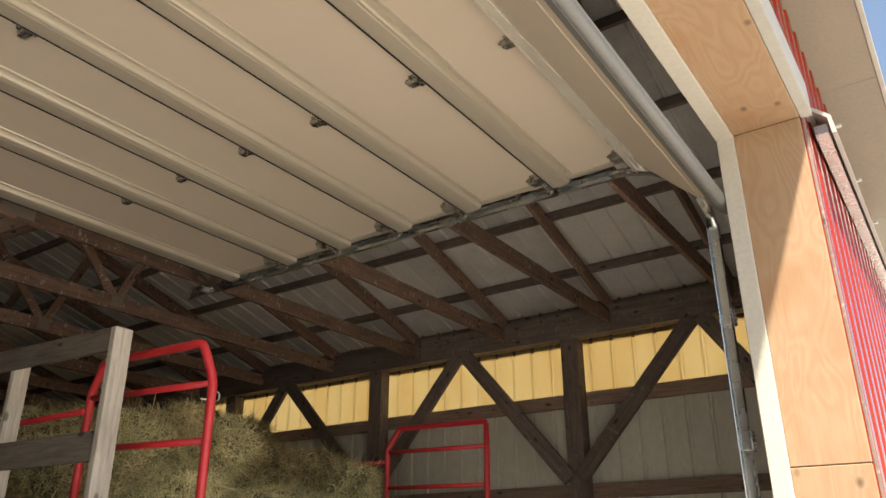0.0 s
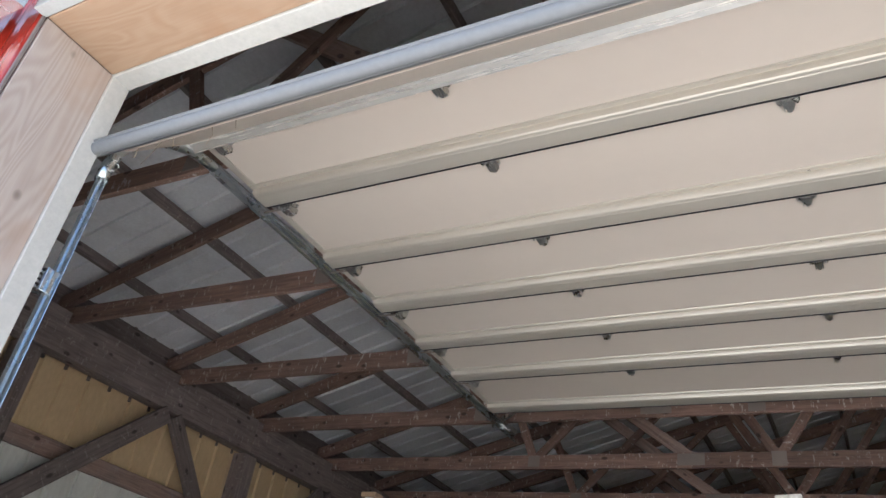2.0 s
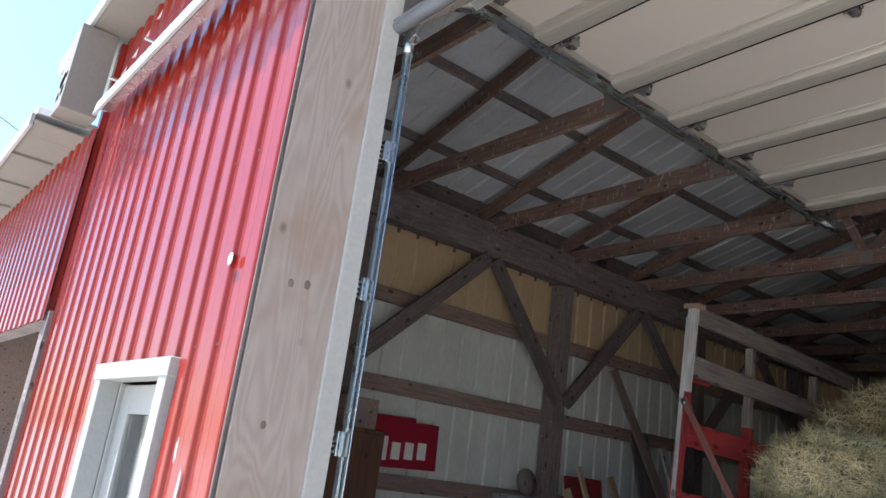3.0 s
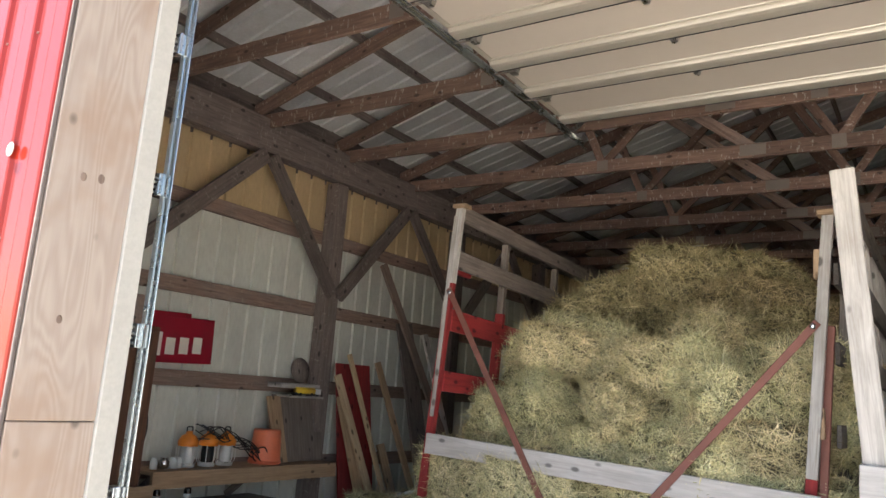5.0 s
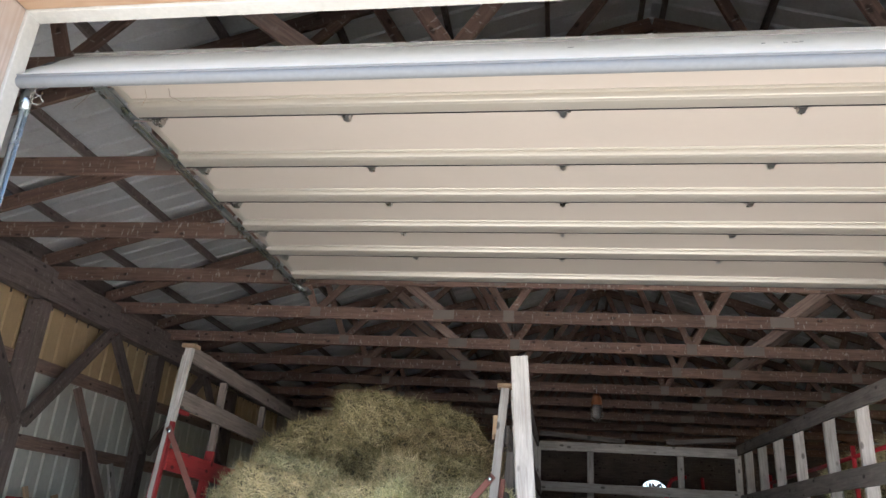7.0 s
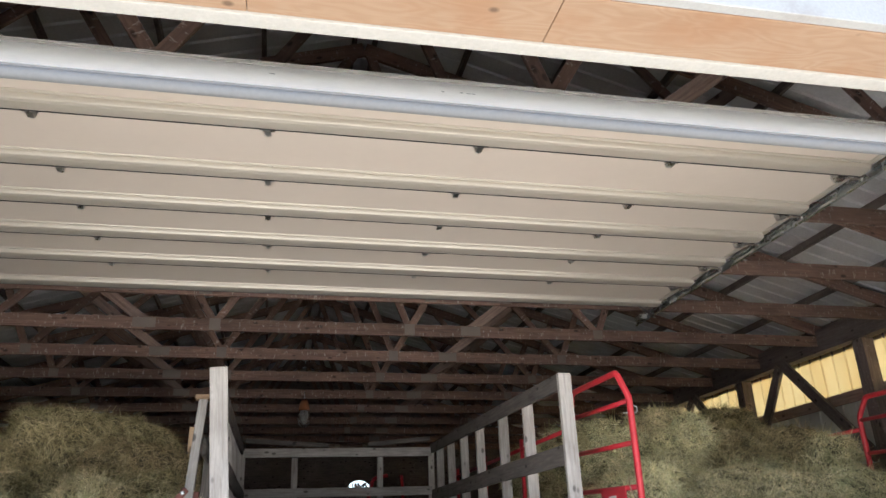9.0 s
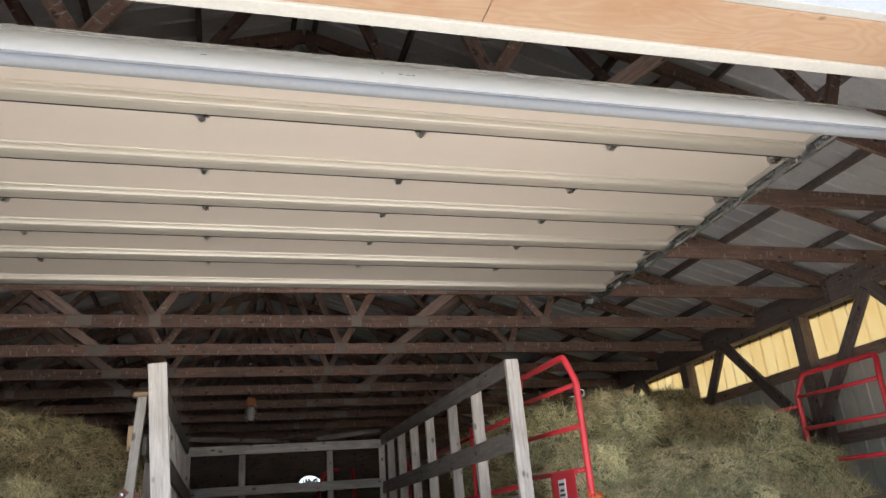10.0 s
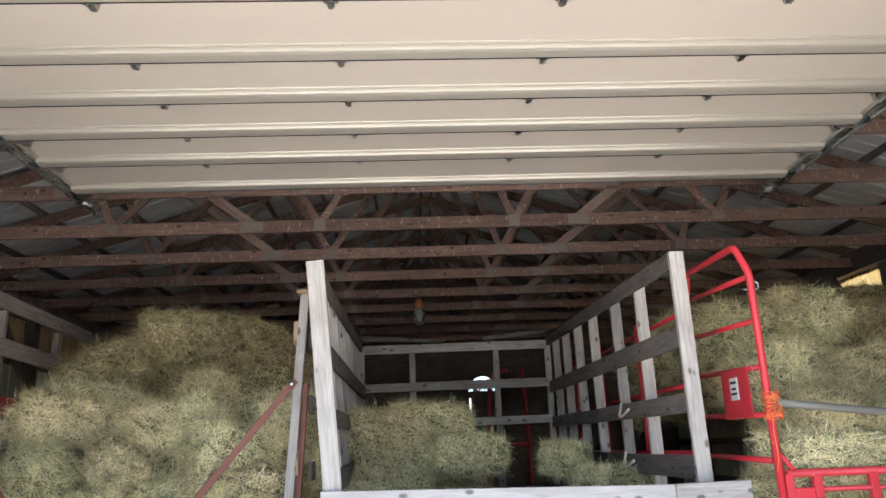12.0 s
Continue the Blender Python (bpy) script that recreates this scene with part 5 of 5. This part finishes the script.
for _k, _x in enumerate((2.75, 3.4, 4.05, 4.7)):
    bale(_x, 2.68, 1.42 + 0.05 * (_k % 2), random.gauss(0, 12), random.gauss(0, 6), 12, 0.9, "bales on the red steel wagon")
    bale(_x + 0.2, 2.9, 1.68 - 0.04 * _k, random.gauss(20, 20), random.gauss(0, 10), 15, 0.85, "bales on the red steel wagon")
heap(h3, 2.34, 5.15, 2.68, 7.4, 0.96, "bales on the red steel wagon")
for _x, _y, _z, _a in ((5.0, 3.6, 1.95, 10), (4.85, 3.3, 1.68, -12), (5.05, 4.3, 2.25, 35), (5.0, 5.0, 2.55, 60), (4.55, 3.9, 2.12, 5)):
    bale(_x, _y, _z, _a, 5, 8, 0.9, "bales on the red steel wagon")
for _x, _y, _z, _a, _s, _dim in ((4.05, 4.1, 2.46, 8, 0.92, True), (4.75, 4.15, 2.46, -6, 0.95, True), (4.55, 4.75, 2.78, 30, 0.8, True), (4.0, 4.7, 2.62, 70, 0.85, True),
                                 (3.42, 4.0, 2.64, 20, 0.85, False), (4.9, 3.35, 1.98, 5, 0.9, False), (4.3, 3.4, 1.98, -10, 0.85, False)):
    bale(_x, _y, _z, _a, 4, -5, _s, "bales on the red steel wagon", _dim)


# ---- hanging lamp ----
def cage_lamp():
    t = thing("hanging_lamp", (0.03, 9.3, 3.95), "hanging work lamp with an orange top and wire cage", "lamp")
    x, y = 0.03, 9.27
    part("hook", tube(bent([(x, y, 3.90), (x, y, 4.02), (x, 9.3, 4.10), (x, 9.33, 4.0)], 0.02), 0.006, 6), "galv", t)
    part("top", lathe([(0.03, 3.90), (0.045, 3.92), (0.07, 3.86), (0.085, 3.78), (0.088, 3.75)][::-1], 18), "dusty_orange", t, "orange plastic top", Matrix.Translation((x, y, 0)))
    part("globe", lathe([(0.03, 3.54), (0.055, 3.57), (0.06, 3.72), (0.05, 3.75)], 16), "dusty_white", t, "white globe", Matrix.Translation((x, y, 0)))
    for k in range(8):
        a = math.tau * k / 8
        part("cage_wire", tube([(x + r * math.cos(a), y + r * math.sin(a), z) for r, z in ((0.085, 3.76), (0.09, 3.64), (0.08, 3.54), (0.03, 3.49))], 0.004, 5), "hinge", t)
    for z in (3.68, 3.59):
        part("cage_ring", tube([(x + 0.09 * math.cos(math.tau * i / 16), y + 0.09 * math.sin(math.tau * i / 16), z) for i in range(17)], 0.004, 5), "hinge", t)


cage_lamp()

# ---- left wall bench and clutter ----
W = XL + 0.06


def shelf():
    s = thing("shelf", (W + 0.15, 3.1, 0.72), "long tan wooden shelf fixed along the wall posts", "shelf")
    box("shelf_top", W + 0.0, W + 0.36, 2.0, 4.18, 0.705, 0.735, "tan_wood", s, grain="y")
    box("shelf_edge", W + 0.36, W + 0.395, 2.0, 4.18, 0.60, 0.735, "tan_wood", s, grain="y")
    for y in (2.06, 3.1, 4.1):
        board("bracket", (W + 0.02, y, 0.45), (W + 0.34, y, 0.70), 0.04, 0.06, "frame", s)


shelf()


def cabinet():
    c = thing("cabinet", (W + 0.3, 1.75, FLOOR), "dark brown wooden cabinet beside the shelf", "cabinet")
    box("body", W + 0.0, W + 0.5, 1.30, 1.80, FLOOR, 1.86, "brown_panel", c, grain="z")
    box("door_panel", W + 0.502, W + 0.52, 1.32, 1.78, 0.05, 1.83, "brown_panel", c, grain="z")
    box("top_box", W + 0.1, W + 0.42, 1.45, 1.76, 1.862, 2.10, "girt", c)
    box("side_board", W + 0.52, W + 0.56, 1.28, 1.9, 0.56, 0.66, "tan_wood", c, "tan wooden ledge", grain="y")


cabinet()


def sign():
    s = thing("wall_sign", (W + 0.02, 2.2, 1.77), "red enamel sign with bold pale lettering shapes", "sign")
    bm = block(0.02, 1.05, 0.40, 0.004)
    part("board", bm, "sign_red", s, "", Matrix.Translation((W + 0.035, 2.185, 1.795)) @ pose(0, 0, 0, 2, 0, 0))
    part("top_edge", block(0.024, 0.7, 0.05, 0.004), "sign_red", s, "", Matrix.Translation((W + 0.035, 2.085, 2.005)) @ pose(0, 0, 0, 2, 0, 0))
    y = 1.685
    for wd, hg in ((0.11, 0.15), (0.11, 0.15), (0.11, 0.15), (0.05, 0.20), (0.11, 0.145), (0.11, 0.145), (0.11, 0.145)):
        part("letter_bar", block(0.008, wd * 0.86, hg, 0.003), "cream", s, "pale bar", Matrix.Translation((W + 0.049, y + wd / 2, 1.755 + 0.09 * (y - 2.36) + (0.02 if wd < 0.1 else 0))))
        y += wd + 0.032


sign()


def work_light(y, dark=False):
    t = thing("work_light", (W + 0.18, y, 0.735), "caged work light with an orange top", "lamp", "work lights on the shelf")
    x = W + 0.18
    base = Matrix.Translation((x, y, 0.735))
    part("base", lathe([(0.07, 0), (0.075, 0.02), (0.06, 0.035)], 16), "white_plastic", t, "", base)
    part("lamp_body", lathe([(0.05, 0.035), (0.055, 0.10), (0.05, 0.18)], 16), "black" if dark else "white_plastic", t, "", base)
    part("top", lathe([(0.085, 0.175), (0.088, 0.215), (0.06, 0.26), (0.03, 0.275), (0.028, 0.30)], 18), "orange", t, "orange plastic top", base)
    for k in range(8):
        a = math.tau * k / 8
        part("cage_wire", tube([(x + r * math.cos(a), y + r * math.sin(a), 0.735 + z) for r, z in ((0.07, 0.02), (0.088, 0.06), (0.09, 0.15), (0.085, 0.18))], 0.004, 5), "white_plastic", t)
    part("handle", tube(bent([(x, y - 0.03, 1.03), (x, y - 0.03, 1.07), (x, y + 0.03, 1.07), (x, y + 0.03, 1.03)], 0.015), 0.006, 6), "black", t)


for _k, _y in enumerate((2.47, 2.69, 2.89)):
    work_light(_y, _k == 1)

_rng = random.Random(9)
for _k in range(9):
    _pts = [(W + 0.24 + 0.04 * _rng.gauss(0, 1), 2.55 + 0.11 * i + 0.03 * _rng.gauss(0, 1), 1.03 + 0.07 * math.sin(1.3 * i + _k) - 0.012 * i * i * 0.45) for i in range(9)]
    _c = part("extension_cord", tube(bent(_pts, 0.05, 3), 0.005, 6), "black")
    lone(_c, "loose black extension cord draped over the lights", "cable", "cords on the shelf")
_c = part("hose_loop", tube([(W + 0.06, 2.02 + 0.10 * math.sin(a), 1.05 + 0.2 * math.cos(a)) for a in (math.tau * i / 24 for i in range(20))], 0.012, 7), "black")
lone(_c, "black hose loop hanging on the wall", "hose")

_b = thing("bucket", (W + 0.18, 3.38, 0.735), "faded orange plastic bucket standing upside down on the shelf", "bucket")
part("pail", lathe([(0.15, 0.0), (0.148, 0.02), (0.13, 0.30), (0.125, 0.315), (0.05, 0.317)], 24), "bucket", _b, "", Matrix.Translation((W + 0.18, 3.38, 0.735)))
part("rim", lathe([(0.153, 0.0), (0.158, 0.012), (0.153, 0.03)], 24), "bucket", _b, "", Matrix.Translation((W + 0.18, 3.38, 0.737)))

_o = board("plywood_sheet", (W + 0.22, 3.83, 0.74), (W + 0.06, 3.83, 1.38), 0.66, 0.02, "mid_grey", up=(1, 0, 0))
lone(_o, "weathered grey plywood panel leaning on the wall", "board")
_o = board("plywood_sheet", (W + 0.26, 3.52, 0.74), (W + 0.08, 3.50, 1.36), 0.17, 0.03, "tan_wood", up=(1, 0, 0))
lone(_o, "brown board leaning on the wall", "board")
_o = box("ledge", W + 0.0, W + 0.2, 3.48, 4.03, 1.45, 1.50, "grey_wood", grain="y")
lone(_o, "short grey wooden ledge on the girt", "ledge")
_o = thing("toy_truck", (W + 0.21, 3.8, 1.40), "small yellow toy tanker truck on a narrow ledge", "toy")
part("tank", lathe([(0.012, -0.13), (0.034, -0.125), (0.034, 0.125), (0.012, 0.13)], 14), "yellow", _o, "yellow tank", Matrix.Translation((W + 0.21, 3.80, 1.432)) @ pose(0, 0, 0, 90, 0, 0))
box("chassis", W + 0.19, W + 0.23, 3.62, 4.0, 1.395, 1.405, "black", _o, grain="y")
box("cab", W + 0.18, W + 0.24, 3.95, 4.01, 1.40, 1.455, "white_plastic", _o, "white cab", grain="y")
for _y in (3.66, 3.72, 3.88, 3.97):
    part("wheel", lathe([(0.006, -0.03), (0.016, -0.028), (0.016, 0.028), (0.006, 0.03)], 12), "black", _o, "", Matrix.Translation((W + 0.21, _y, 1.397)) @ pose(0, 0, 0, 0, 90, 0))
_o = box("narrow_ledge", W + 0.0, W + 0.25, 3.55, 4.05, 1.36, 1.38, "grey_wood", grain="y")
lone(_o, "thin grey wooden ledge under the girt", "ledge")
_o = part("round_disc", lathe([(0.02, 0), (0.13, 0.004), (0.13, 0.02), (0.02, 0.024)], 24), "frame", None, "", Matrix.Translation((W + 0.05, 3.86, 1.63)) @ pose(0, 0, 0, 0, 80, 0))
lone(_o, "dull brown wooden disc leaning on the ledge", "disc")
for _y, _r in ((2.12, 0.03), (2.22, 0.045), (2.31, 0.035), (2.36, 0.03)):
    _o = part("small_jar", lathe([(_r, 0), (_r, 0.06), (_r * 0.7, 0.075), (_r * 0.7, 0.09)], 14), "white_plastic" if _r < 0.04 else "galv", None, "", Matrix.Translation((W + 0.22, _y, 0.735)))
    lone(_o, "small dusty jar on the shelf", "jar", "jars on the shelf")

# low bench with bottles
_o = thing("bench", (W + 0.3, 2.8, FLOOR), "rough dark low bench under the shelf", "bench")
box("bench_top", W + 0.0, W + 0.55, 1.98, 3.4, 0.40, 0.44, "dark_rack", _o, grain="y")
for _y in (2.05, 3.3):
    box("leg", W + 0.42, W + 0.5, _y, _y + 0.08, FLOOR, 0.40, "dark_rack", _o, grain="z")
    box("leg", W + 0.05, W + 0.13, _y, _y + 0.08, FLOOR, 0.40, "dark_rack", _o, grain="z")
for _y in (2.09, 2.39):
    _o = thing("bottle", (W + 0.35, _y, 0.44), "dark brown glass bottle with a white label", "bottle", "bottles on the bench")
    part("glass", lathe([(0.03, 0), (0.031, 0.12), (0.028, 0.14), (0.013, 0.18), (0.012, 0.225)], 16), "brown_glass", _o, "", Matrix.Translation((W + 0.35, _y, 0.44)))
    part("label", lathe([(0.0318, 0.035), (0.0318, 0.105)], 16), "white_plastic", _o, "white paper label", Matrix.Translation((W + 0.35, _y, 0.44)))
    part("cap", lathe([(0.014, 0.225), (0.014, 0.238), (0.008, 0.24)], 12), "galv", _o, "", Matrix.Translation((W + 0.35, _y, 0.44)))

# boards leaning by the post
_o = board("red_panel", (W + 0.36, 4.66, FLOOR), (W + 0.10, 4.64, 1.75), 0.58, 0.02, "red_board", up=(1, 0, 0))
lone(_o, "deep red painted panel leaning on the wall", "board")
for _p, _q, _w, _m in (((W + 0.7, 4.70, FLOOR), (W + 0.24, 4.24, 1.62), 0.10, "pale_wood"), ((W + 0.62, 4.55, FLOOR), (W + 0.26, 4.30, 1.40), 0.13, "tan_wood"),
                       ((W + 0.74, 4.86, FLOOR), (W + 0.24, 4.40, 1.85), 0.06, "pale_wood"), ((W + 0.7, 5.45, FLOOR), (W + 0.2, 4.95, 1.8), 0.09, "tan_wood"),
                       ((W + 0.62, 5.15, FLOOR), (W + 0.3, 5.0, 0.9), 0.12, "tan_wood"), ((W + 0.9, 6.25, FLOOR), (W + 0.24, 4.85, 2.92), 0.12, "girt"),
                       ((W + 0.6, 5.7, FLOOR), (W + 0.16, 5.45, 2.3), 0.30, "frame"), ((W + 0.8, 6.2, FLOOR), (W + 0.3, 5.7, 2.2), 0.1, "grey_wood")):
    _o = board("leaning_board", _p, _q, _w, 0.03, _m, up=(1, 0, 0))
    lone(_o, "rough wooden board leaning on the barn wall", "board", "leaning boards")

# old implement rails on the floor beside the first wagon
_o = thing("implement", (-4.6, 4.2, FLOOR), "dark iron farm implement with long rails and hay caught on it", "implement")
for _p, _q in (((-5.3, 3.7, 0.28), (-3.95, 5.6, 1.02)), ((-4.9, 3.5, 0.18), (-3.9, 5.0, 0.82))):
    part("long_rail", tube([_p, _q], 0.022, 8), "hinge", _o)
for _p in ((-4.9, 4.26, FLOOR), (-4.3, 5.1, FLOOR), (-4.55, 4.02, FLOOR), (-4.1, 4.7, FLOOR)):
    part("stand", tube([_p, (_p[0], _p[1], 0.5)], 0.02, 8), "hinge", _o)
for _x, _y in ((-4.6, 4.5), (-4.2, 4.9), (-4.9, 4.1)):
    bale(_x, _y, 0.35, random.uniform(0, 90), 0, 0, 0.8, "hay by the implement")
    bale(_x, _y, 0.02, random.uniform(0, 90), 0, 0, 0.9, "hay by the implement")

# power line far beyond the wing
_o = part("power_line", tube([(-40, -6.0, 18.0), (-40, -1.05, 15.95), (-40, 1.74, 14.79), (-40, 9.0, 11.9)], 0.02, 6), "black")
lone(_o, "thin black power line against the sky", "cable")
for _y, _z in ((-6.0, 18.0), (9.0, 11.9)):
    _o = part("utility_pole", tube([(-40, _y, FLOOR - 0.1), (-40, _y, _z + 0.2)], 0.12, 10), "frame")
    lone(_o, "tall brown wooden utility pole", "pole")

# red implement standing deep in the barn
_o = thing("implement", (1.7, 12.0, FLOOR), "red tubular farm implement standing deep in the barn", "implement")
part("upright", tube(bent([(1.28, 12.0, FLOOR), (1.33, 12.0, 2.05), (1.38, 12.0, 2.6), (1.47, 12.0, 2.95), (1.75, 12.05, 3.0)], 0.1), 0.035, 8), "red_steel", _o)
part("upright", tube([(2.10, 12.0, FLOOR), (2.07, 12.0, 2.1), (2.02, 12.0, 3.0)], 0.03, 8), "red_steel", _o)
for _z in (0.5, 1.6):
    part("cross_tube", tube([(1.3, 12.0, _z), (2.08, 12.0, _z)], 0.03, 8), "red_steel", _o)
